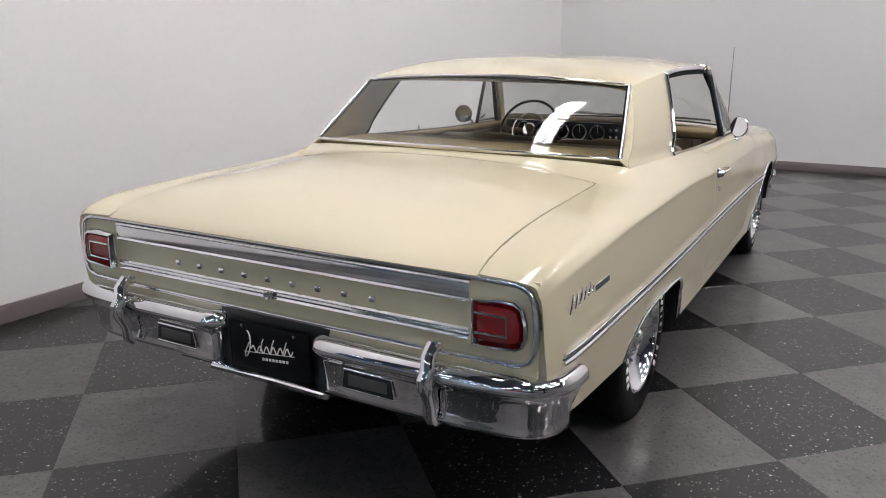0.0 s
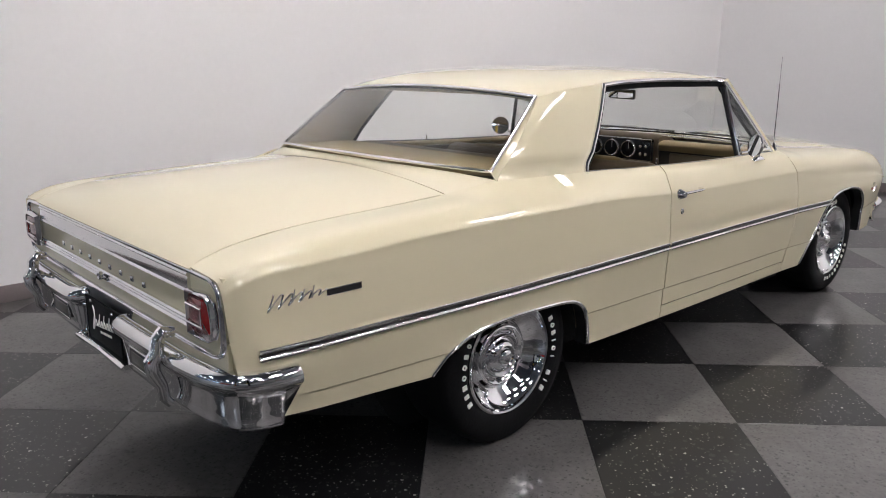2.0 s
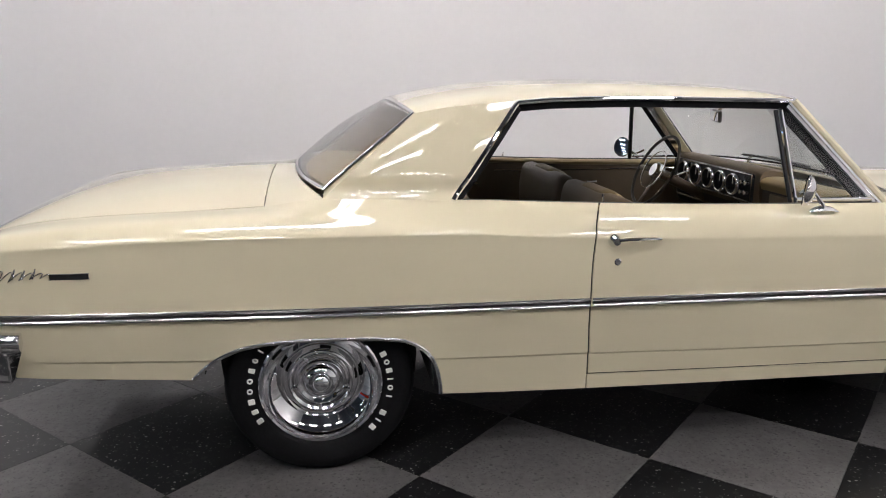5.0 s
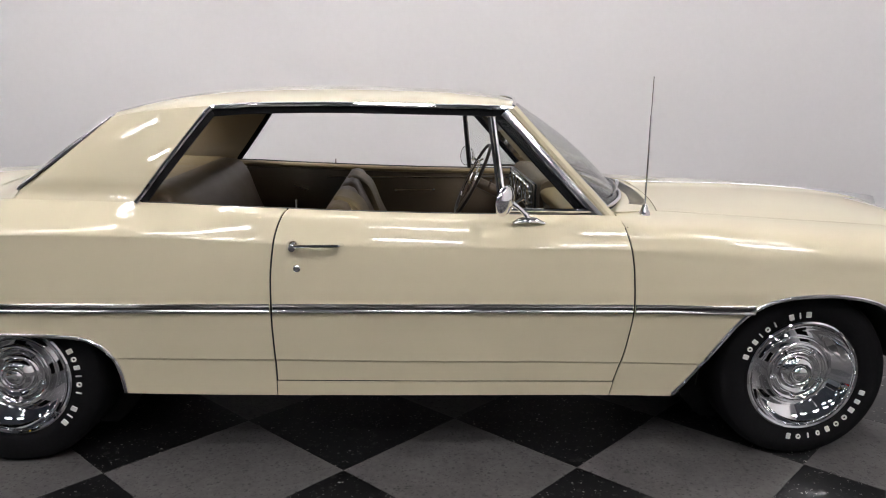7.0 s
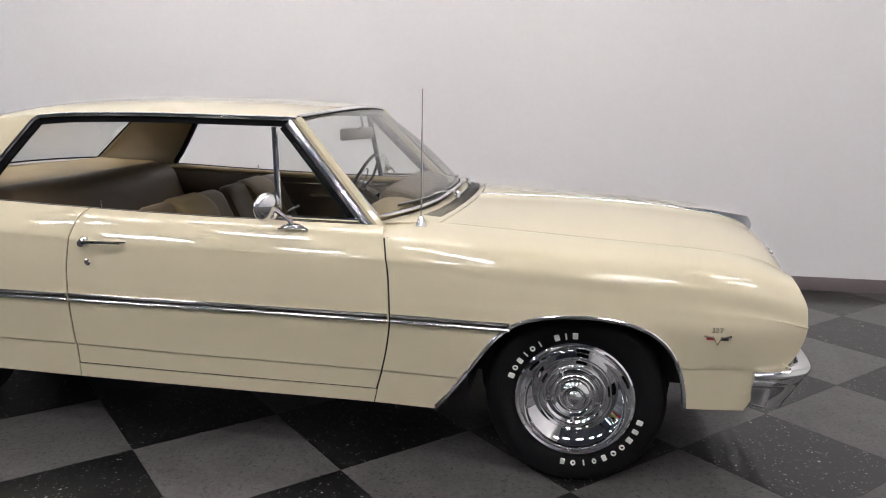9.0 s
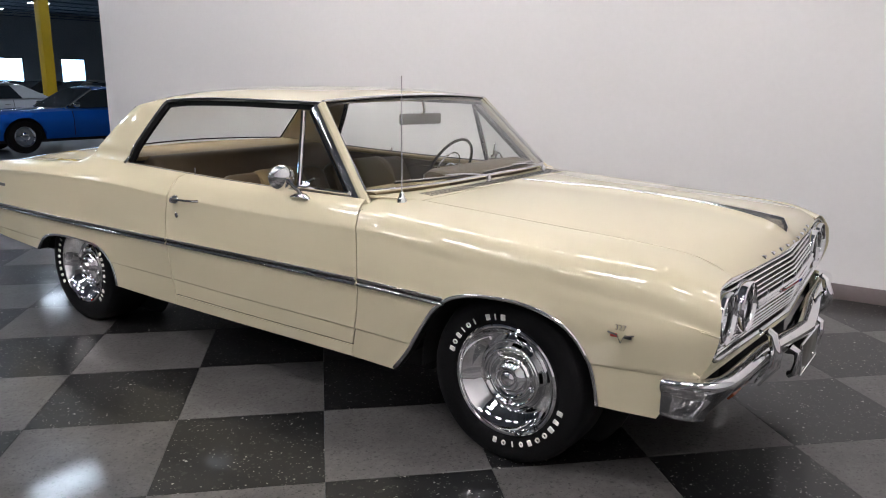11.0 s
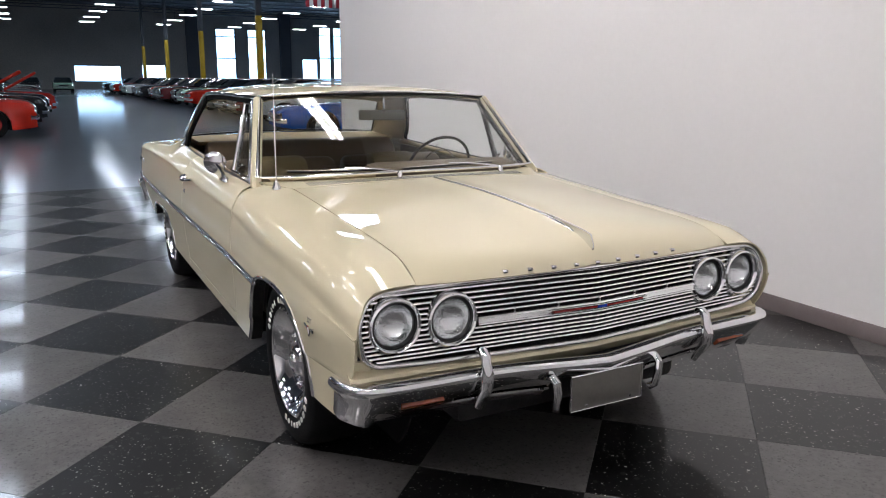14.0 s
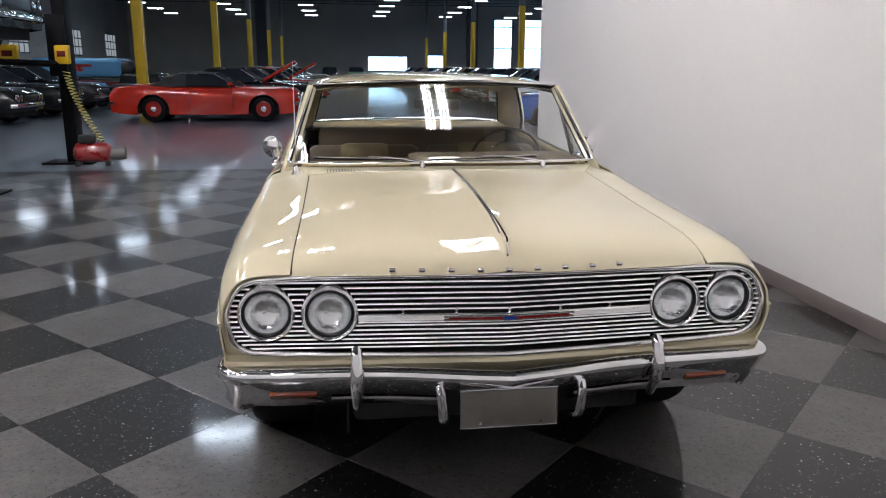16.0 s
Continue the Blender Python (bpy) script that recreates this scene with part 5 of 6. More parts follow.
for u0, u1, um in ((0.17, 0.84, 0.50), (-0.60, 0.12, -0.22)):
    wp = new("wiper")
    wp.parent = car
    pv = WS_LOW(u0) + Vector((0, 0.045, -0.004))
    part("pivot", lathe([(0.013, -0.02), (0.013, 0.004), (0.008, 0.012), (0, 0.013)], pose(pv.x, pv.y, pv.z + 0.008, 0, -90, 0), 14), CHROME, wp)
    a, m1 = pv + Vector((0, 0, 0.016)), on_glass(um, 0.048, 0.020)
    part("arm", sweep([a, a.lerp(m1, 0.35) + Vector((0, 0, 0.006)), a.lerp(m1, 0.7) + Vector((0, 0, 0.006)), m1], circle(0.004, 6, 0.003), (0, 0.6, 0.8), scales=[1.4, 1.1, 0.9, 0.7]), STEEL, wp)
    lo, hi_u = min(u0, u1), max(u0, u1)
    bl = [on_glass(u, 0.026 + 0.028 * (u - lo) / (hi_u - lo) if u0 > -0.3 else 0.054 - 0.028 * (u - lo) / (hi_u - lo), 0.010) for u in np.linspace(lo + (0.09 if u0 > 0 else 0.02), hi_u, 12)]
    part("blade", sweep(bl, [(-0.003, -0.006), (-0.003, 0.001), (0.003, 0.001), (0.003, -0.006)], WN), BLACK, wp)
    part("blade_back", sweep([p + WN * 0.006 for p in bl], circle(0.0022, 6), WN), STEEL, wp)

# cowl louvers
bm = bmesh.new()
for k in range(84):
    u = -0.57 + 1.14 * k / 83
    uu = u / 0.654
    a, b = Vector((u, 0.995 - 0.07 * uu * uu, 0.941 - 0.023 * uu * uu)), WS_LOW(u / 0.755) + Vector((0, 0, -0.014))
    p, q = a.lerp(b, 0.18), a.lerp(b, 0.68)
    add_sweep(bm, [p + Vector((0, 0, 0.0005)), q + Vector((0, 0, 0.0005))], [(-0.0029, -0.004), (-0.0029, 0.0006), (0.0029, 0.0006), (0.0029, -0.004)], (0, 0, 1))
tagged(part("cowl_vent", bm, BLACK, cowl, smooth=False), "row of dark cowl vent slots", kind="stuff")

# ---- interior ----
def cushion(name, profile, x0, x1, material, parent, label="", round_end=0.05, ribs=0):
    """An upholstered block: a closed (y, z) outline carried across x, drawn in at both ends."""
    n = len(profile)
    cy, cz = sum(p[0] for p in profile) / n, sum(p[1] for p in profile) / n
    sm = [tuple(p) for p in smooth_path(profile + [profile[0]], 41)][:-1]
    bm = bmesh.new()
    stops = [(0.0, 0.86), (0.012, 0.93), (0.03, 0.98), (round_end, 1.0)]
    xs = [(x0 + d, f) for d, f in stops] + [(x0 + (x1 - x0) * t, 1.0) for t in np.linspace(0.15, 0.85, 13)] + [(x1 - d, f) for d, f in reversed(stops)]
    rings = [[bm.verts.new((x, cy + (y - cy) * f, cz + (z - cz) * f)) for y, z in sm] for x, f in xs]
    for a, b in zip(rings, rings[1:]):
        for k in range(len(sm)):
            bm.faces.new((a[k], a[(k + 1) % len(sm)], b[(k + 1) % len(sm)], b[k]))
    bm.faces.new(rings[0][::-1]), bm.faces.new(rings[-1])
    return part(name, bm, material, parent, label, angle=60)


def seat_part(name, label):
    o = new(name)
    o.parent = car
    return tagged(o, label)


front_seat = seat_part("front_seat", "tan vinyl front bench seat with split back")
for x0, x1 in ((-0.70, -0.03), (0.03, 0.70)):
    cushion("backrest", [(-0.06, 0.46), (-0.16, 0.70), (-0.24, 0.87), (-0.27, 0.925), (-0.31, 0.935), (-0.345, 0.91), (-0.36, 0.80), (-0.34, 0.60), (-0.24, 0.45)], x0, x1, TAN_DARK, front_seat)
    cushion("backrest_band", [(-0.065, 0.60), (-0.160, 0.77), (-0.222, 0.905), (-0.265, 0.934), (-0.30, 0.944), (-0.33, 0.932), (-0.30, 0.85), (-0.22, 0.7)], x0 + 0.19, x1 - 0.19, TAN_MID, front_seat, "lighter tan pleated insert")
cushion("seat", [(-0.22, 0.36), (-0.20, 0.54), (-0.05, 0.58), (0.20, 0.60), (0.31, 0.57), (0.33, 0.50), (0.30, 0.36)], -0.70, 0.70, TAN_DARK, front_seat)
rear_seat = seat_part("rear_seat", "brown vinyl rear bench seat")
cushion("backrest", [(-0.72, 0.50), (-0.84, 0.80), (-0.90, 0.95), (-0.945, 0.985), (-1.00, 0.990), (-1.06, 0.97), (-1.09, 0.80), (-1.05, 0.50)], -0.66, 0.66, TAN_DARK, rear_seat)
cushion("seat", [(-1.0, 0.40), (-0.95, 0.56), (-0.70, 0.58), (-0.48, 0.60), (-0.42, 0.56), (-0.42, 0.40)], -0.66, 0.66, TAN_DARK, rear_seat)
for s in (1, -1):
    part("inner_panel", box((min(s * 0.765, s * 0.785), -1.02, 0.31), (max(s * 0.765, s * 0.785), 0.72, 0.925), 0.006), TAN_DARK, car, "brown vinyl inner door and quarter panel")
    top = [(s * (hi_rear(y)[4] - 0.034), y, hi_rear(y)[5] - 0.018) for y in np.linspace(-1.0, 0.66, 24)]
    part("sill_pad", sweep(top, circle(0.022, 10, 0.016), (0, 0, 1)), TAN, car, "tan padded door sill")
    part("panel_strip", sweep([(s * 0.762, y, 0.872) for y in np.linspace(-0.48, 0.60, 6)], half_round(0.010, 0.005), (-s, 0, 0)), CHROME, car)
    part("door_pull", sweep([(s * 0.758, -0.10, 0.80), (s * 0.745, -0.06, 0.80), (s * 0.745, 0.08, 0.80), (s * 0.758, 0.12, 0.80)], circle(0.007, 6), (0, 0, 1)), CHROME, car)
    part("window_crank", sweep([(s * 0.76, -0.58, 0.80), (s * 0.735, -0.58, 0.80), (s * 0.730, -0.66, 0.83)], circle(0.008, 6), (0, 0.3, 1)), CHROME, car)
    part("lock_knob", sweep([(s * 0.772, -0.43, 0.93), (s * 0.772, -0.43, 0.972)], circle(0.004, 6), (1, 0, 0)), CHROME, car)
    inner = [[(s * (x - 0.022), y + (0.012 if i < 6 else 0), z) for x, y, z in r] for i, r in enumerate(sail_rows)]
    solid(part("sail_lining", grid_mesh(inner), TAN_CLOTH, car), 0.004)
    part("kick_panel", box((min(s * 0.70, s * 0.77), 0.70, 0.31), (max(s * 0.70, s * 0.77), 0.93, 0.90), 0.01), TAN_DARK, car)
solid(part("headliner", grid_mesh([[(x * 0.985, y, z - 0.022) for x, y, z in r] for r in roof_rows]), TAN_CLOTH, car, "tan cloth headliner"), 0.004)
shelf = [[(0.70 * u, -1.02 + (-1.50 + 0.10 * u * u + 1.02) * t, 0.985 + 0.012 * t) for u in US] for t in np.linspace(0, 1, 6)]
panel("package_shelf", shelf, TAN, 0.02, "tan package shelf under the rear window")
part("carpet", box((-0.76, -1.0, 0.31), (0.76, 0.92, 0.335), 0.01), TAN_DARK, car)
part("firewall", box((-0.76, 0.88, 0.31), (0.76, 0.92, 0.90), 0.01), UNDER, car)
dash = seat_part("dashboard", "brown dashboard with a tan padded top and round gauges")
cushion("pad", [(0.57, 0.885), (0.56, 0.918), (0.585, 0.938), (0.63, 0.942), (0.68, 0.938), (0.715, 0.930), (0.715, 0.90), (0.66, 0.89)], -0.70, 0.70, TAN, dash)
cushion("face", [(0.60, 0.70), (0.575, 0.80), (0.578, 0.885), (0.66, 0.89), (0.74, 0.80), (0.68, 0.68)], -0.72, 0.72, DASH, dash)
part("glove_door", box((0.24, 0.566, 0.76), (0.62, 0.582, 0.875), 0.006), TAN_DARK, dash)
part("trim_strip", sweep([(-0.70, 0.570, 0.745), (0.70, 0.570, 0.745)], half_round(0.012, 0.006), (0, -1, 0)), CHROME, dash)
cl = new("gauge_cluster")
cl.parent = dash
cushion("hood", [(0.56, 0.79), (0.545, 0.885), (0.555, 0.958), (0.59, 0.980), (0.68, 0.968), (0.74, 0.94), (0.74, 0.79)], -0.67, 0.17, TAN_DARK, cl, "brown padded cluster hood")
part("panel", box((-0.645, 0.536, 0.815), (0.145, 0.552, 0.950), 0.012), DIAL, cl, "black instrument panel")
part("panel_edge", sweep([(x, 0.536, z) for x, z in ((-0.64, 0.82), (0.14, 0.82), (0.14, 0.945), (-0.64, 0.945))], half_round(0.006, 0.004), (0, -1, 0), closed=True), CHROME, cl, "slim chrome panel edge")
for x, r in ((-0.52, 0.050), (-0.385, 0.050), (-0.255, 0.046), (-0.135, 0.046), (-0.015, 0.046)):
    m = pose(x, 0.536, 0.884, 0, 0, -90)
    part("dial", lathe([(r, 0.0), (r, 0.004), (0.0, 0.004)], m, 28), DIAL, cl)
    part("dial_ring", lathe([(r - 0.003, 0.0), (r - 0.002, 0.016), (r + 0.002, 0.018), (r + 0.006, 0.012), (r + 0.007, 0.0)], m, 28), CHROME, cl)
    part("needle", box((x - 0.001, 0.528, 0.884), (x + 0.001, 0.531, 0.884 + r * 0.8)), WHITE_RUBBER, cl)
for x in (0.075, 0.112):
    for z in (0.86, 0.905):
        part("knob", lathe([(0.011, 0.0), (0.010, 0.018), (0.006, 0.022), (0.0, 0.022)], pose(x, 0.536, z, 0, 0, -90), 14), CHROME, cl)
part("radio", box((0.0, 0.556, 0.755), (0.17, 0.575, 0.80), 0.004), DIAL, dash, "black radio face")
for x in (0.012, 0.158):
    part("radio_knob", lathe([(0.012, 0.0), (0.011, 0.018), (0.0, 0.021)], pose(x, 0.556, 0.778, 0, 0, -90), 14), CHROME, dash)
sw = seat_part("steering_wheel", "thin-rimmed tan steering wheel with chrome horn ring")
sm = Matrix.Translation((-0.395, 0.305, 0.906)) @ Matrix.Rotation(radians(64), 4, "X")
rim_pts = [sm @ Vector((0.195 * math.cos(a), 0.195 * math.sin(a), 0)) for a in np.linspace(0, 2 * math.pi, 49)[:-1]]
wheel_n = [(sm.to_3x3() @ Vector((0, 0, 1))) for _ in rim_pts]
part("rim", sweep(rim_pts, circle(0.0085, 8), wheel_n, closed=True), DASH, sw)
part("horn_ring", sweep([sm @ Vector((0.105 * math.cos(a), 0.105 * math.sin(a), 0.012)) for a in np.linspace(0, 2 * math.pi, 37)[:-1]], circle(0.004, 6), wheel_n[:36], closed=True), CHROME, sw)
for a in (0.0, math.pi, -math.pi / 2):
    part("spoke", sweep([sm @ Vector((0.03 * math.cos(a), 0.03 * math.sin(a), -0.02)), sm @ Vector((0.19 * math.cos(a), 0.19 * math.sin(a), 0))], circle(0.014, 8, 0.005), sm.to_3x3() @ Vector((0, 0, 1))), TAN_DARK, sw)
part("hub", lathe([(0.045, -0.03), (0.045, 0.0), (0.035, 0.014), (0.0, 0.018)], sm @ pose(0, 0, 0, 0, -90, 0), 24), CHROME, sw)
part("column", sweep([sm @ Vector((0, 0, -0.03)), sm @ Vector((0, 0, -0.42))], circle(0.028, 12), (1, 0, 0)), TAN_DARK, sw)
part("shift_lever", sweep([sm @ Vector((0.02, 0, -0.09)), sm @ Vector((0.20, 0.05, -0.06))], circle(0.005, 6), (0, 0, 1)), CHROME, sw)
rv = seat_part("rear_view_mirror", "grey rectangular rear-view mirror on a chrome stalk")
rm = pose(0, 0.405, 1.211, 0, 0, -20)
part("shell", box((-0.125, -0.006, -0.028), (0.125, 0.012, 0.028), 0.010, rm), DULL_GREY, rv)
part("mirror_glass", box((-0.119, -0.009, -0.022), (0.119, -0.005, 0.022), 0.002, rm), MIRROR, rv)
part("stalk", sweep([(0, 0.41, 1.225), (0, 0.435, 1.25), (0, 0.425, 1.305)], circle(0.007, 8), (1, 0, 0)), CHROME, rv)

# ---- the hall behind: far wall, windows, columns, lights ----
FAR = -96.0


def wall_with_openings(name, y, thick, x0, x1, h, holes, material, label):
    xs = sorted({x0, x1} | {v for a, b, _, _ in holes for v in (a, b)})
    bm = bmesh.new()
    for a, b in zip(xs, xs[1:]):
        z = 0.0
        for za, zb in sorted((za, zb) for ha, hb, za, zb in holes if ha <= a and hb >= b):
            if za > z:
                add_box(bm, (a, y - thick, z), (b, y, za))
            z = zb
        add_box(bm, (a, y - thick, z), (b, y, h))
    return tagged(part(name, bm, material, smooth=False), label, "wall", kind="structure")


HOLES = [(-8.1, -3.1, 0.9, 2.75), (-13.2, -10.5, 0.9, 2.9), (-21.8, -19.4, 0.9, 7.4), (-25.7, -23.4, 0.9, 7.4), (-32.6, -30.5, 0.9, 3.9), (-34.5, -32.9, 0.9, 8.0),
         (-36.6, -34.9, 0.9, 8.0), (-44.6, -40.3, 0.9, 4.1), (-52.6, -49.4, 0.9, 4.1)]
wall_with_openings("wall_far", FAR, 0.3, -60, 26, CEIL, HOLES, TILT_WALL, "grey tilt-up concrete far wall with bright windows")
for k, (a, b, za, zb) in enumerate(HOLES):
    w = tagged(new(f"window_{k + 1}"), "bright daylight window with dark frame in the far wall" if za else "open roll-up door with daylight outside", "window" if za else "door", kind="structure")
    part("pane", box((a, FAR - 0.25, za), (b, FAR - 0.2, zb)), DAYLIGHT, w, smooth=False)
    part("window_frame", sweep([(a, FAR, za), (b, FAR, za), (b, FAR, zb), (a, FAR, zb)], [(-0.06, -0.1), (-0.06, 0.03), (0.06, 0.03), (0.06, -0.1)], (0, 1, 0), closed=True), BLACK, w, smooth=False)
    for zz in ([za + (zb - za) * 0.45, za + (zb - za) * 0.86] if zb > 5 else []):
        part("muntin", box((a, FAR - 0.1, zz - 0.05), (b, FAR + 0.02, zz + 0.05)), BLACK, w, smooth=False)
for x in (-16.5, -28.2, -38.6, 10.0):
    tagged(part("pilaster", box((x - 0.7, FAR, 0), (x + 0.7, FAR + 0.5, CEIL), 0.02), TRUSS, smooth=False), "dark steel wall pilaster", "pilaster", kind="structure")
PALE = glow("pale_daylight", (0.8, 0.9, 1.0, 1), 0.35)
for y in (-31.0, -46.0, -62.5, -76.0, -88.0):
    w = tagged(new("window_side"), "pale gridded window in the concrete side wall", "window", kind="structure")
    part("pane", box((25.98, y - 2.0, 2.4), (26.0, y + 2.0, 4.8)), PALE, w, smooth=False)
    for k in range(5):
        part("muntin", box((25.94, y - 2.0 + k - 0.05, 2.4), (25.98, y - 2.0 + k + 0.05, 4.8)), TRUSS, w, smooth=False)
    for z in (2.4, 3.2, 4.0, 4.8):
        part("muntin", box((25.93, y - 2.05, z - 0.05), (25.975, y + 2.05, z + 0.05)), TRUSS, w, smooth=False)


def column(x, y):
    c = thing("column", "steel column painted safety yellow up to overhead height", "column", "columns of the hall", at=pose(x, y, 0))
    part("lower_shaft", box((-0.15, -0.15, 0), (0.15, 0.15, 4.5), 0.02), YELLOW, c, "yellow painted lower shaft")
    part("upper_shaft", box((-0.14, -0.14, 4.5), (0.14, 0.14, CEIL), 0.02), TRUSS, c, "grey upper shaft")
    part("base_plate", box((-0.22, -0.22, 0), (0.22, 0.22, 0.02), 0.004), TRUSS, c)
    return c


col = column(6.55, -20.6)
for x in (6.55, -8.9):
    for k in range(5):
        if (x, k) != (6.55, 0):
            copy_thing(col, pose(x, -20.6 - 15 * k, 0))

strip = thing("strip_light", "white fluorescent strip light under the hall ceiling", "ceiling light", "strip lights of the hall", at=pose(3.2, -11.3, 6.45))
part("housing", box((-0.64, -0.32, 0.0), (0.64, 0.32, 0.06), 0.01), WALL, strip)
for dy in (-0.2, 0.0, 0.2):
    part("tube", box((-0.6, dy - 0.07, -0.03), (0.6, dy + 0.07, 0.0), 0.01), HALL_LIGHT, strip)
part("rod", sweep([(0, 0, 0.06), (0, 0, CEIL - 6.45)], circle(0.01, 5), (1, 0, 0)), TRUSS, strip)
for x in (-24.0, -17.2, -10.4, -3.6, 3.2, 10.0, 16.8):
    for k in range(11):
        if (x, k) != (3.2, 0):
            copy_thing(strip, pose(x, -11.3 - 6.5 * k, 6.45))

bm = bmesh.new()
for k in range(22):
    y = -8.0 - 4.0 * k
    add_box(bm, (-58, y - 0.05, 8.72), (26, y + 0.05, 8.80))
    add_box(bm, (-58, y - 0.05, 9.46), (26, y + 0.05, 9.54))
    for i in range(42):
        x = -58 + 2 * i
        add_sweep(bm, [(x, y, 8.76), (x + 1, y, 9.5)], circle(0.025, 4), (0, 1, 0), cap=False)
        add_sweep(bm, [(x + 1, y, 9.5), (x + 2, y, 8.76)], circle(0.025, 4), (0, 1, 0), cap=False)
tagged(part("roof_trusses", bm, TRUSS, smooth=False), "grey open-web steel roof joists", "joists", kind="stuff")
for x, y in ((-14.5, -40.0), (1.5, -46.0), (12.5, -40.0)):
    d = thing("air_duct", "grey sheet-metal air handler box under the ceiling", "air duct", "air handlers", at=pose(x, y, 0))
    part("casing", box((-1.0, -1.0, 6.9), (1.0, 1.0, 9.6), 0.03), TRUSS, d)
    part("grille", box((-0.8, -0.9, 6.85), (0.8, 0.9, 6.9), 0.01), DECK, d)

flag = thing("flag", "red and white striped flag hanging from the ceiling", "flag", at=pose(-11.25, -32.0, 0))
WHITE_CLOTH = surface("white_cloth", (0.7, 0.68, 0.66, 1), rough=0.9)
RED_CLOTH = surface("red_cloth", (0.32, 0.02, 0.03, 1), rough=0.9)
for k in range(11):
    part("stripe", box((-1.05 + k * 0.19, -0.012 + 0.03 * (k % 3), 4.72), (-1.05 + (k + 1) * 0.19 - 0.002, 0.012 + 0.03 * (k % 3), 7.2), 0.003), RED_CLOTH if k % 2 == 0 else WHITE_CLOTH, flag)
part("rod", sweep([(-1.2, 0, 7.22), (1.2, 0, 7.22)], circle(0.03, 6), (0, 0, 1)), TRUSS, flag)
for x in (-1.1, 1.1):
    part("cord", sweep([(x, 0, 7.2), (x, 0, CEIL)], circle(0.012, 5), (1, 0, 0)), TRUSS, flag)

# ---- parked cars ----
CAR_GLASS = surface("dark_car_glass", (0.02, 0.025, 0.03, 1), rough=0.06, vary=0.05, coat=0.5)


def car_paint(name, c, metal=0.0):
    return surface(name, c, rough=0.5, coat=1.0, vary=0.02, scale=2, metal=metal, coat_rough=0.02, spec=0.12)


def parked_car(name, label, paint, L=4.8, W=1.86, belt=0.90, top=1.34, hood=0.88, deck=0.93, cabin=(0.38, 1.0, 1.75, 2.15), roof_paint=None, wb=2.75, front_over=0.85, fin=0.0, group="parked cars", hood_up=False, rim=None, sill=0.27, hip=0.0, sail=(0.75, 0.30), hood_paint=None):
    """A parked coupe, nose along local +x, its middle over the origin: body, roof, glass, bumpers, lamps, wheels."""
    c = thing(name, label, "car", group)
    paint2 = roof_paint or paint
    n = 33
    xf = L / 2 - front_over
    xr = xf - wb
    top_z = pchip([-L / 2, -L / 2 + 0.12, -L / 2 + 0.5, -L / 2 + 1.3, L / 2 - 1.7, L / 2 - 0.7, L / 2 - 0.15, L / 2], [deck - 0.16, deck - 0.03 + fin, deck + fin, belt, belt, hood, hood - 0.05, hood - 0.16])
    half = pchip([-L / 2, -L / 2 + 0.25, -0.6, 0.9, L / 2 - 0.3, L / 2], [W / 2 - 0.10, W / 2 - 0.02, W / 2, W / 2, W / 2 - 0.03, W / 2 - 0.13])
    bm = bmesh.new()
    rings = []
    xs = sorted(set(np.linspace(-L / 2, L / 2, n)) | {q for w in (xf, xr) for q in (w - 0.395, w - 0.38, w - 0.34, w + 0.34, w + 0.38, w + 0.395, w - 0.25, w + 0.25, w - 0.12, w, w + 0.12)})
    for x in xs:
        h, t = half(x), top_z(x) + hip * math.exp(-((x - xr + 0.1) / 0.45) ** 2)
        lo = sill + 0.12 * max(0, abs(x) - L / 2 + 0.5)
        for w in (xf, xr):
            if abs(x - w) < 0.385:
                lo = 0.32 + math.sqrt(0.385 ** 2 - (x - w) ** 2) * 0.98
        prof = [(h - 0.07, lo), (h - 0.02, max(lo, 0.42)), (h, max(lo, 0.58)), (h - 0.015, max(lo, t - 0.16)), (h - 0.06, t - 0.04), (h - 0.16, t), (h * 0.4, t + 0.02)]
        rings.append([bm.verts.new((x, y, z)) for y, z in prof] + [bm.verts.new((x, -y, z)) for y, z in reversed(prof)])
    m = len(rings[0])
    for a, b in zip(rings, rings[1:]):
        for k in range(m - 1):
            bm.faces.new((a[k], a[k + 1], b[k + 1], b[k]))
    bm.faces.new(rings[0][::-1]), bm.faces.new(rings[-1])
    part("body", bm, paint, c, angle=45)
    part("underbody", box((-L / 2 + 0.15, -W / 2 + 0.24, 0.2), (L / 2 - 0.15, W / 2 - 0.24, 0.62)), UNDER, c, smooth=False)
    a, b, d, e = (L / 2 - 1.15 - cabin[0], L / 2 - 1.15 - cabin[1], L / 2 - 1.15 - cabin[2] - 0.2, L / 2 - 1.15 - cabin[3] - 0.5)   # cowl, header, rear header, rear base
    wl, wt = W / 2 - 0.12, W / 2 - 0.28
    zb = belt + 0.01
    def quad(name, pts, mat, push=0.0):
        bm = bmesh.new()
        bm.faces.new([bm.verts.new(p) for p in pts])
        return solid(part(name, bm, mat, c, smooth=False), 0.02, 0)
    part("roof", grid_mesh([[(b + (d - b) * t, wt * u, top - 0.05 * abs(u) ** 3 + 0.03 * math.sin(math.pi * t)) for u in np.linspace(-1, 1, 13)] for t in np.linspace(0, 1, 9)]), paint2, c, angle=60)
    c.children[-1].modifiers.new("t", "SOLIDIFY").thickness = 0.03
    quad("windshield", [(a, wl, zb), (a, -wl, zb), (b, -wt, top - 0.03), (b, wt, top - 0.03)], CAR_GLASS)
    quad("rear_glass", [(e, -wl + 0.05, zb), (e, wl - 0.05, zb), (d, wt, top - 0.03), (d, -wt, top - 0.03)], CAR_GLASS)
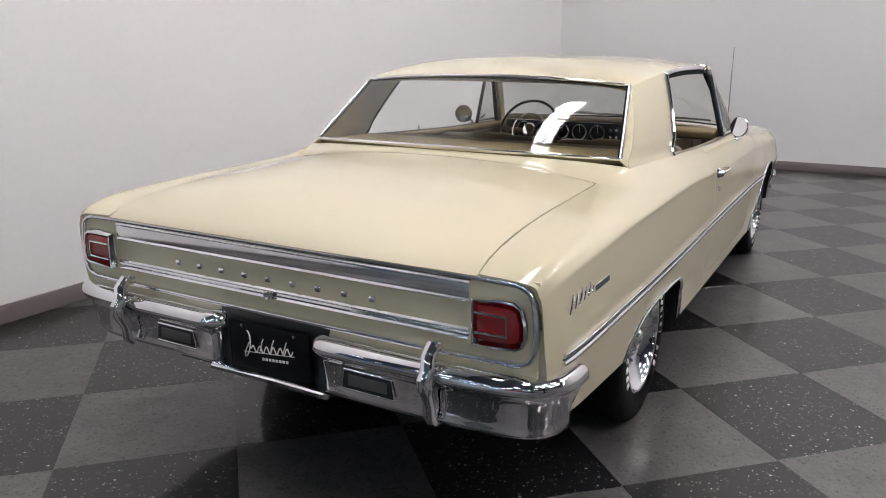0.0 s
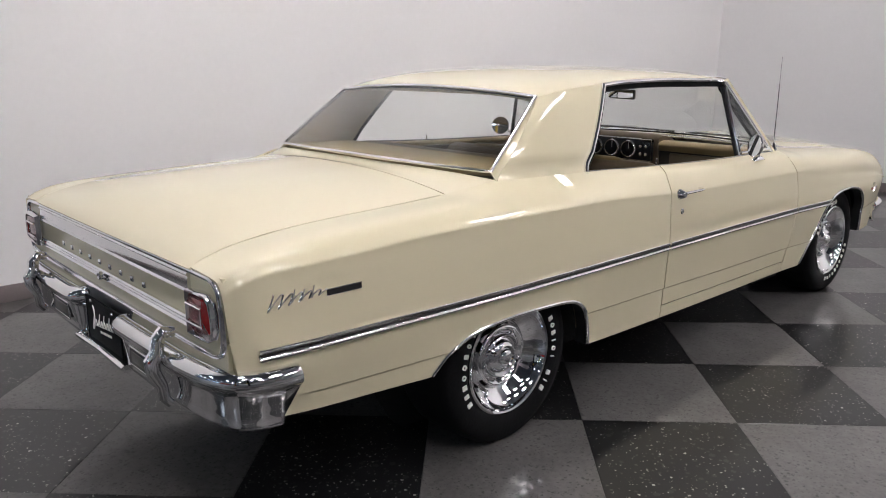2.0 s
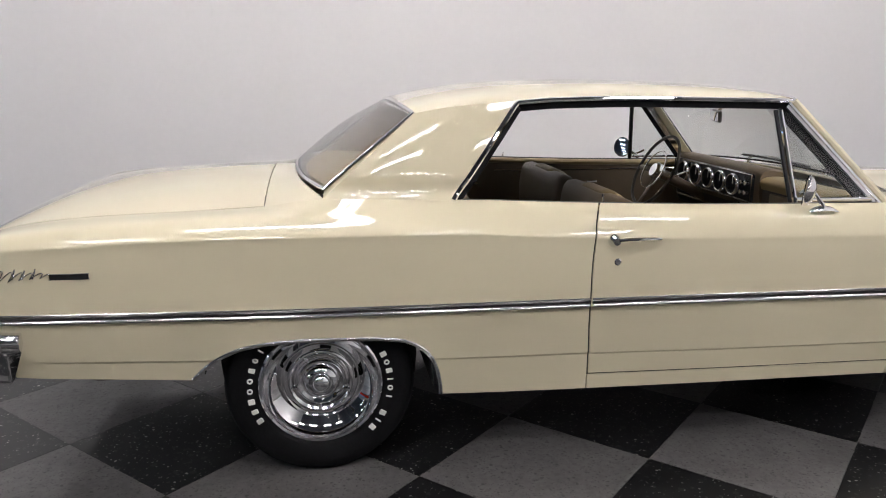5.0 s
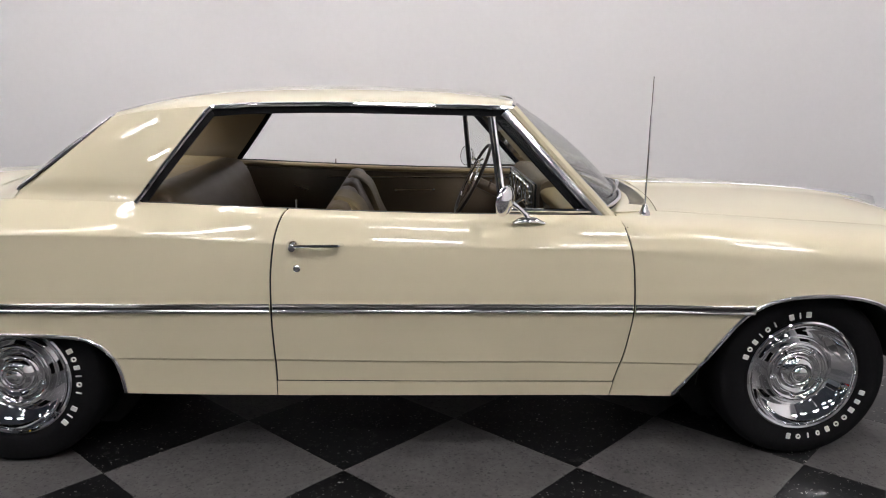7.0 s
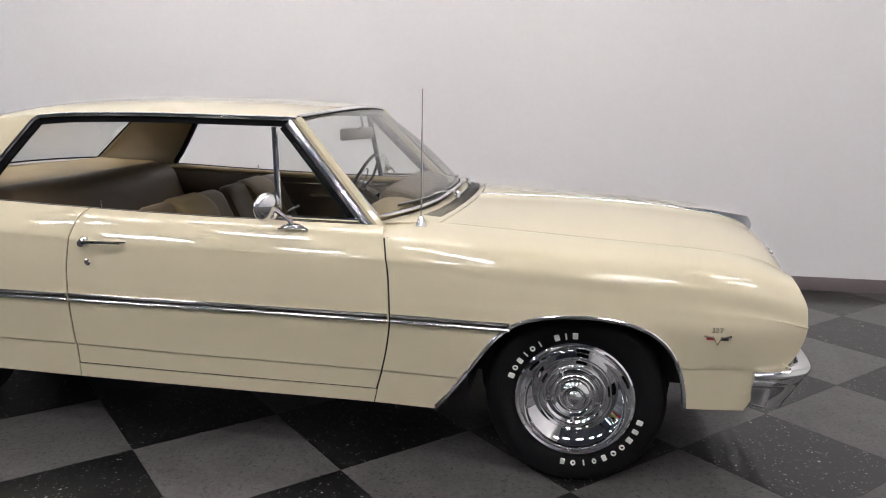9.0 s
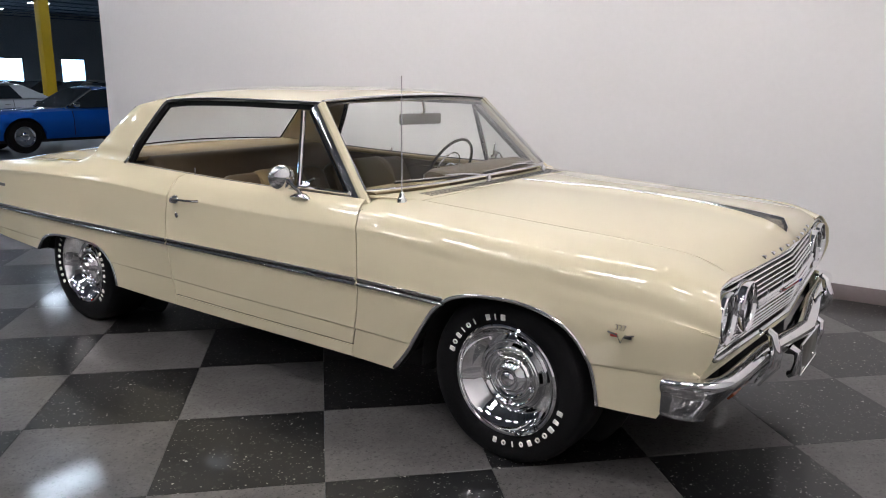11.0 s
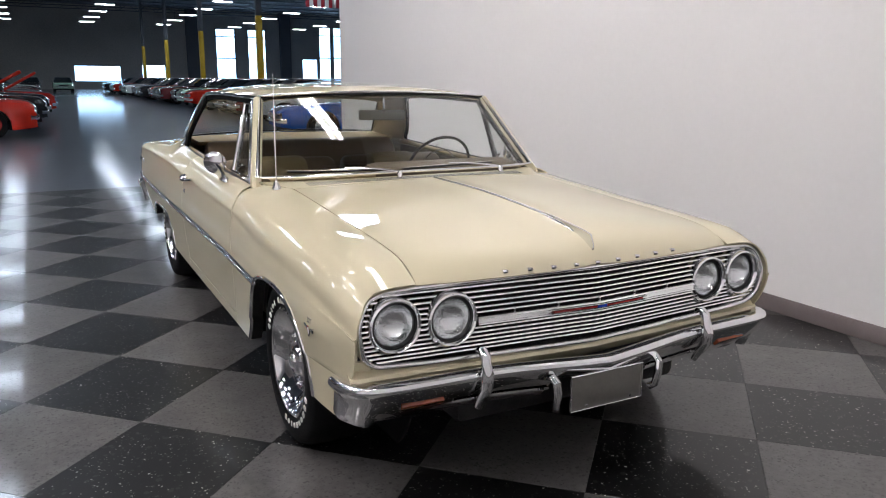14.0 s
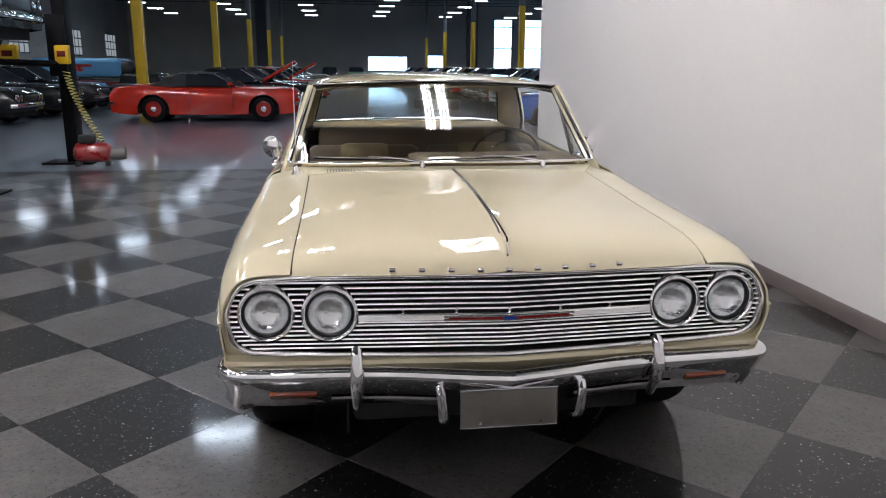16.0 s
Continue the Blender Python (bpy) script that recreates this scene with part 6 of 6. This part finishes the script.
    for s in (1, -1):
        quad("side_glass", [(a - 0.06, s * wl, zb), (b - 0.02, s * wt, top - 0.06), (d + sail[1], s * wt, top - 0.06), (e + sail[0], s * wl, zb)], CAR_GLASS)
        quad("rear_pillar", [(e + sail[0] + 0.02, s * wl, zb), (d + sail[1] + 0.02, s * wt, top - 0.05), (d - 0.01, s * wt, top - 0.05), (e - 0.02, s * wl, zb)], paint2)
        part("front_pillar", sweep([(a, s * wl, zb), (b, s * wt, top - 0.04)], circle(0.028, 6), (0, s, 0)), CHROME, c)
        for x in (xf, xr):
            w = new("wheel")
            w.parent = c
            w.matrix_basis = pose(x, s * (W / 2 - 0.06), 0.325, 0, 0, 90 * s)
            part("tyre", lathe([(0.19, -0.18), (0.30, -0.19), (0.325, -0.16), (0.325, -0.03), (0.30, 0.0), (0.20, 0.005), (0.19, -0.01)], Matrix(), 24), RUBBER, w)
            part("rim", lathe([(0.20, 0.0), (0.185, 0.004), (0.17, -0.03), (0.09, -0.02), (0.06, 0.01), (0.0, 0.015)], Matrix(), 24), rim or CHROME, w)
            if rim:
                part("hub_cap", lathe([(0.08, -0.01), (0.07, 0.012), (0.0, 0.02)], Matrix(), 16), CHROME, w)
        for x in (a - 0.12, a - 1.22):
            part("door_gap", sweep([(x, s * (half(x) - 0.012), 0.33), (x, s * (half(x) + 0.0015), 0.58), (x, s * (half(x) - 0.012), top_z(x) - 0.16), (x, s * (half(x) - 0.057), top_z(x) - 0.04)], circle(0.007, 5), (0, s, 0)), UNDER, c)
        part("door_handle", sweep([(a - 1.10, s * (W / 2 + 0.012), top_z(0) - 0.15), (a - 0.96, s * (W / 2 + 0.012), top_z(0) - 0.15)], circle(0.012, 6), (0, s, 0)), CHROME, c)
        part("door_mirror", lathe([(0.0, -0.05), (0.05, -0.04), (0.055, 0.0), (0.04, 0.05), (0.0, 0.07)], pose(a - 0.18, s * (W / 2 + 0.04), zb + 0.07), 12), paint if roof_paint else CHROME, c)
        for k, y in enumerate((W / 2 - 0.20, W / 2 - 0.40)):
            part("headlight", lathe([(0.085, -0.03), (0.085, 0.01), (0.07, 0.015), (0.0, 0.02)], pose(L / 2 - 0.005, s * y, hood - 0.24), 16), CHROME, c)
        part("tail_light", box((-L / 2 - 0.012, min(s * 0.45, s * (W / 2 - 0.15)), deck - 0.28), (-L / 2 + 0.02, max(s * 0.45, s * (W / 2 - 0.15)), deck - 0.20), 0.01), RED_LENS, c)
    part("grille", box((L / 2 - 0.03, -W / 2 + 0.52, hood - 0.32), (L / 2 + 0.008, W / 2 - 0.52, hood - 0.18), 0.01), BLACK, c)
    for x, s in ((L / 2 + 0.03, 1), (-L / 2 - 0.03, -1)):
        pts = [(x - s * 0.16, W / 2 - 0.06, 0.47), (x - s * 0.04, W / 2 - 0.12, 0.47), (x, W / 2 - 0.35, 0.47), (x + s * 0.01, 0, 0.47), (x, -W / 2 + 0.35, 0.47), (x - s * 0.04, -W / 2 + 0.12, 0.47), (x - s * 0.16, -W / 2 + 0.06, 0.47)]
        part("bumper", sweep(pts, circle(0.035, 8, 0.055), (0, 0, 1)), CHROME, c)
    if hood_up:
        m = Matrix.Translation((a + 0.02, 0, zb)) @ Matrix.Rotation(radians(-30), 4, "Y")
        part("open_hood", box((0.0, -W / 2 + 0.2, 0.0), (1.15, W / 2 - 0.2, 0.09), 0.03, m), hood_paint or paint, c, "hood standing open")
    return c


RED_CAR = car_paint("orange_red_paint", (0.56, 0.020, 0.006, 1))
SILVER = car_paint("pale_silver_paint", (0.55, 0.57, 0.60, 1))
BLUE_CAR = car_paint("metallic_blue_paint", (0.004, 0.085, 0.42, 1), 0.2)
BLACK_CAR = car_paint("black_paint", (0.012, 0.012, 0.014, 1))
MAROON = car_paint("maroon_paint", (0.12, 0.012, 0.014, 1))
GREEN_CAR = car_paint("pale_green_paint", (0.24, 0.40, 0.30, 1))
WHITE_CAR = car_paint("white_paint", (0.72, 0.72, 0.70, 1))
GREY_CAR = car_paint("dark_grey_paint", (0.07, 0.075, 0.085, 1))
WHEEL_RED = car_paint("wheel_red_enamel", (0.34, 0.014, 0.010, 1))
VINYL = surface("black_vinyl_roof", (0.012, 0.012, 0.013, 1), rough=0.6)
red = parked_car("car", "orange-red muscle coupe with black vinyl roof and red wheels", RED_CAR, L=4.75, belt=0.88, top=1.235, hood=0.87, deck=0.90, roof_paint=VINYL, wb=2.76, front_over=0.92, rim=WHEEL_RED, cabin=(0.42, 0.98, 1.72, 2.12), sill=0.185, hip=0.045, sail=(0.90, 0.18))
part("deck_stripe", box((-2.33, -0.72, 0.895), (-1.75, 0.72, 0.93), 0.012), VINYL, red, "black stripe across the rear deck")
red.matrix_basis = pose(3.95, -16.95, 0, 0, 0, 180)
silver = parked_car("car", "pale silver-grey coupe with dark windows", SILVER, L=4.70, top=1.32, wb=2.74)
silver.matrix_basis = pose(-6.75, -20.1, 0)
blue = parked_car("car", "metallic blue low sports coupe", BLUE_CAR, L=4.45, W=1.76, belt=0.84, top=1.26, hood=0.80, deck=0.82, wb=2.49, front_over=0.95, cabin=(0.62, 1.25, 1.75, 2.2))
blue.matrix_basis = pose(-5.5, -13.2, 0, 0, 0, -5)
kinds = [(MAROON, "maroon coupe", None), (BLACK_CAR, "black coupe", None), (GREY_CAR, "dark grey coupe", WHITE_CAR), (RED_CAR, "red coupe", None), (WHITE_CAR, "white coupe", None), (GREEN_CAR, "pale green sedan", WHITE_CAR), (SILVER, "silver coupe", VINYL)]
protos = []
for p, lab, rp in kinds:
    protos.append(parked_car("car", lab + " parked in a long row", p, L=4.85, top=1.38, belt=0.93, roof_paint=rp, group="row of parked cars"))
used = set()


def park(i, m):
    if i in used:
        return copy_thing(protos[i], m)
    used.add(i)
    protos[i].matrix_basis = m
    return protos[i]


order = [0, 1, 2, 3, 5, 1, 0, 2, 3, 1, 6, 0, 4, 2, 1, 3, 6, 0, 1, 2]
for k, i in enumerate(order):
    park(i, pose(-6.9 - 0.15 * (k % 3), -22.9 - 2.9 * k, 0, 0, 0, (k * 37) % 5 - 2))
for k, i in enumerate([4, 4, 6, 1, 2, 0, 4, 1, 6, 2]):
    park(i, pose(-13.4, -19.5 - 3.3 * k, 0, 0, 0, 180))
hoodup = parked_car("car", "black coupe with its red-painted hood standing open", BLACK_CAR, L=4.8, top=1.36, belt=0.92, hood_up=True, hood_paint=RED_CAR, group="cars beside the aisle")
hoodup.matrix_basis = pose(3.7, -20.2, 0, 0, 0, 180)
redup = parked_car("car", "red coupe with its hood standing open", RED_CAR, L=4.8, top=1.36, belt=0.92, hood_up=True, group="cars beside the aisle")
redup.matrix_basis = pose(3.3, -26.6, 0, 0, 0, 180)
for k, i in enumerate([1, 4, 2, 1, 0, 6, 1, 5, 4, 1]):
    park(i, pose(3.6 + 0.2 * (k % 2), -23.4 - (3.2 if k else 0) - 3.2 * k, 0, 0, 0, 180))
for k, i in enumerate([1, 1, 1, 0]):
    park(i, pose(10.4, -15.5 - 3.1 * k, 0, 0, 0, 180))
for x, y in ((-1.2, -80.0), (1.6, -80.5)):
    park(5 if x < 0 else 1, pose(x, y, 0, 0, 0, 90))

# light-blue panel van
van = thing("van", "light-blue vintage panel van with a red winged emblem", "van", at=pose(9.0, -25.0, 0, 0, 0, 180))
VAN = car_paint("light_blue_paint", (0.11, 0.33, 0.58, 1))
part("cargo_body", box((-2.1, -0.95, 0.98), (0.9, 0.95, 1.66), 0.18, seg=4), VAN, van)
part("lower_body", box((-2.1, -0.96, 0.42), (0.9, 0.96, 1.04), 0.10, seg=3), BLACK_CAR, van)
part("cab", box((0.6, -0.88, 0.45), (2.2, 0.88, 1.15), 0.14, seg=4), BLACK_CAR, van)
part("cab_roof", box((0.6, -0.8, 1.02), (1.35, 0.8, 1.56), 0.16, seg=4), BLACK_CAR, van)
part("emblem", box((-1.45, -0.965, 1.36), (-0.05, -0.94, 1.45), 0.01), RED_PAINT, van)
part("emblem", box((-1.15, -0.97, 1.20), (-0.35, -0.945, 1.36), 0.01), RED_PAINT, van)
for x in (-1.4, 1.45):
    for s in (1, -1):
        part("wheel", lathe([(0.0, 0.0), (0.20, 0.01), (0.30, 0.0), (0.33, -0.03), (0.33, -0.15), (0.0, -0.16)], pose(x, s * 0.96, 0.33, 0, 0, 90 * s), 24), RUBBER, van)

# ---- two-post lift with a raised car, compressor and hose ----
LIFT_BLACK = surface("lift_black", (0.006, 0.006, 0.007, 1), rough=0.6, vary=0.15, spec=0.08)
lift = thing("car_lift", "black two-post car lift with yellow arm pads", "car lift")
for x, y, s in ((4.46, -7.45, 1), (4.60, -4.45, -1)):
    part("post", box((x - 0.13, y - 0.14, 0), (x + 0.04, y + 0.14, 5.2), 0.01), LIFT_BLACK, lift)
    part("base", box((x - 0.35, y - 0.28, 0), (x + 0.35, y + 0.28, 0.025), 0.005), LIFT_BLACK, lift)
    part("carriage", box((x - 0.12, y + s * 0.17 - 0.05, 1.25), (x + 0.12, y + s * 0.17 + 0.05, 2.1), 0.01), LIFT_BLACK, lift)
    part("pad_guard", box((x - 0.16, y + s * 0.22 - 0.10, 1.42), (x + 0.03, y + s * 0.22 + 0.02, 1.68), 0.02), YELLOW, lift, "yellow safety guard with a small label")
    part("guard_label", box((x - 0.12, y + s * 0.22 + 0.012, 1.52), (x - 0.01, y + s * 0.22 + 0.026, 1.60), 0.002), MAROON, lift)
    part("pad_guard", box((x + 0.49, y + s * 0.30 - 0.10, 1.42), (x + 0.75, y + s * 0.30 + 0.02, 1.68), 0.02), YELLOW, lift, "yellow safety guard with a small label")
    part("guard_label", box((x + 0.55, y + s * 0.30 + 0.012, 1.52), (x + 0.69, y + s * 0.30 + 0.026, 1.60), 0.002), MAROON, lift)
    part("arm", sweep([(x, y + s * 0.2, 1.42), (x + 1.0, y + s * 1.0, 1.46)], circle(0.045, 8), (0, 0, 1)), LIFT_BLACK, lift)
raised = copy_thing(protos[1], pose(6.85, -5.95, 1.52, 0, 0, 180))
tagged(raised, "black coupe raised on a two-post lift", "car")
TANK_RED = surface("tank_red_paint", (0.22, 0.008, 0.010, 1), rough=0.3, coat=0.6, vary=0.05)
comp = thing("air_compressor", "red portable air compressor on the floor beside the lift", "compressor", at=pose(4.05, -7.05, 0, 0, 0, 8))
part("tank", lathe([(0.0, -0.26), (0.08, -0.25), (0.13, -0.21), (0.14, -0.17), (0.14, 0.17), (0.13, 0.21), (0.08, 0.25), (0.0, 0.26)], pose(0, 0, 0.19), 24), TANK_RED, comp)
part("motor", lathe([(0.0, -0.11), (0.09, -0.10), (0.10, 0.0), (0.09, 0.10), (0.0, 0.11)], pose(-0.34, 0, 0.17), 20), DULL_GREY, comp)
part("pump", box((-0.05, -0.09, 0.32), (0.17, 0.09, 0.44), 0.03), UNDER, comp)
for x in (-0.2, 0.2):
    part("foot", box((x - 0.03, -0.12, 0.0), (x + 0.03, 0.12, 0.07), 0.01), BLACK, comp)
HOSE = surface("pale_yellow_hose", rgb("c9bd6a"), rough=0.45, vary=0.06)
hose = thing("air_hose", "coiled pale yellow air hose hanging from the lift post", "hose")
pts = [(4.36 - 0.40 * t ** 1.5 + 0.045 * math.cos(2 * math.pi * 22 * t), -7.25 + 0.045 * math.sin(2 * math.pi * 22 * t), 1.32 - 1.0 * t) for t in np.linspace(0, 1, 264)]
part("coil", sweep(pts, circle(0.007, 5), (0, 0, 1)), HOSE, hose)
part("fitting", sweep([(3.96, -7.25, 0.33), (3.96, -7.15, 0.28)], circle(0.015, 6), (1, 0, 0)), STEEL, hose)

# ---- checkered vinyl tiles, laid at 45 degrees to the walls ----
HALF = 0.43134           # half a tile's diagonal
X0, Y0 = 0.945, -0.262   # one tile corner


def clipped(poly, axis, limit, keep_above):
    out = []
    for a, b in zip(poly, poly[1:] + poly[:1]):
        ia, ib = (a[axis] >= limit) == keep_above, (b[axis] >= limit) == keep_above
        if ia:
            out.append(a)
        if ia != ib:
            t = (limit - a[axis]) / (b[axis] - a[axis])
            out.append((a[0] + (b[0] - a[0]) * t, a[1] + (b[1] - a[1]) * t))
    return out


def tile_mesh(poly, material, m_center):
    """A tile 8 mm thick with a small chamfer round its top."""
    n = len(poly)
    cx, cy = sum(p[0] for p in poly) / n, sum(p[1] for p in poly) / n
    def ring(inset, z):
        r = []
        for x, y in poly:
            d = max(1e-6, math.hypot(x - cx, y - cy))
            r.append((x - (x - cx) / d * inset, y - (y - cy) / d * inset, z))
        return r
    v = ring(0.0006, -0.008) + ring(0.0006, -0.0007) + ring(0.0018, 0.0)
    f = [tuple(range(2 * n, 3 * n))]
    for k in range(n):
        j = (k + 1) % n
        f += [(k, j, n + j, n + k), (n + k, n + j, 2 * n + j, 2 * n + k)]
    me = bpy.data.meshes.new("tile")
    me.from_pydata(v, [], f)
    me.materials.append(material)
    return me


floor = tagged(new("floor"), "black and grey checkered vinyl tile floor, waxed and glossy", "floor", kind="structure")
whole = {m: tile_mesh([(HALF, 0), (0, HALF), (-HALF, 0), (0, -HALF)], m, None) for m in (GREY_TILE, DARK_TILE)}
spare = {GREY_TILE: [], DARK_TILE: []}
count = 0
for i in range(-9, 34):
    for j in range(-17, 16):
        if (i + j) % 2 == 0:
            continue
        x, y = X0 + HALF * i, Y0 + HALF * j
        if x < WX - HALF or y > WY + HALF or y < EDGE - HALF or x > 12.0:
            continue
        m = GREY_TILE if i % 2 == 0 else DARK_TILE
        poly = [(x + HALF, y), (x, y + HALF), (x - HALF, y), (x, y - HALF)]
        cut = y - HALF < EDGE
        if cut:
            poly = clipped(poly, 1, EDGE, True)
        if len(poly) < 3:
            continue
        if count < 300 and -2.4 < x < 5.6:
            count += 1
            if cut:
                cx, cy = sum(p[0] for p in poly) / len(poly), sum(p[1] for p in poly) / len(poly)
                ob = new("tile", tile_mesh([(p[0] - cx, p[1] - cy) for p in poly], m, None))
                ob.location = (cx, cy, 0)
            else:
                ob = new("tile", whole[m])
                ob.location = (x, y, 0)
            ob.parent = floor
        else:
            spare[m].append(poly)
for m, polys in spare.items():
    v, f = [], []
    for poly in polys:
        me = tile_mesh(poly, m, None)
        o = len(v)
        v += [tuple(q.co) for q in me.vertices]
        f += [tuple(o + k for k in p.vertices) for p in me.polygons]
        bpy.data.meshes.remove(me)
    tagged(mesh_object("tile_field", v, f, m, floor, smooth=False), "vinyl tiles further off", kind="stuff")
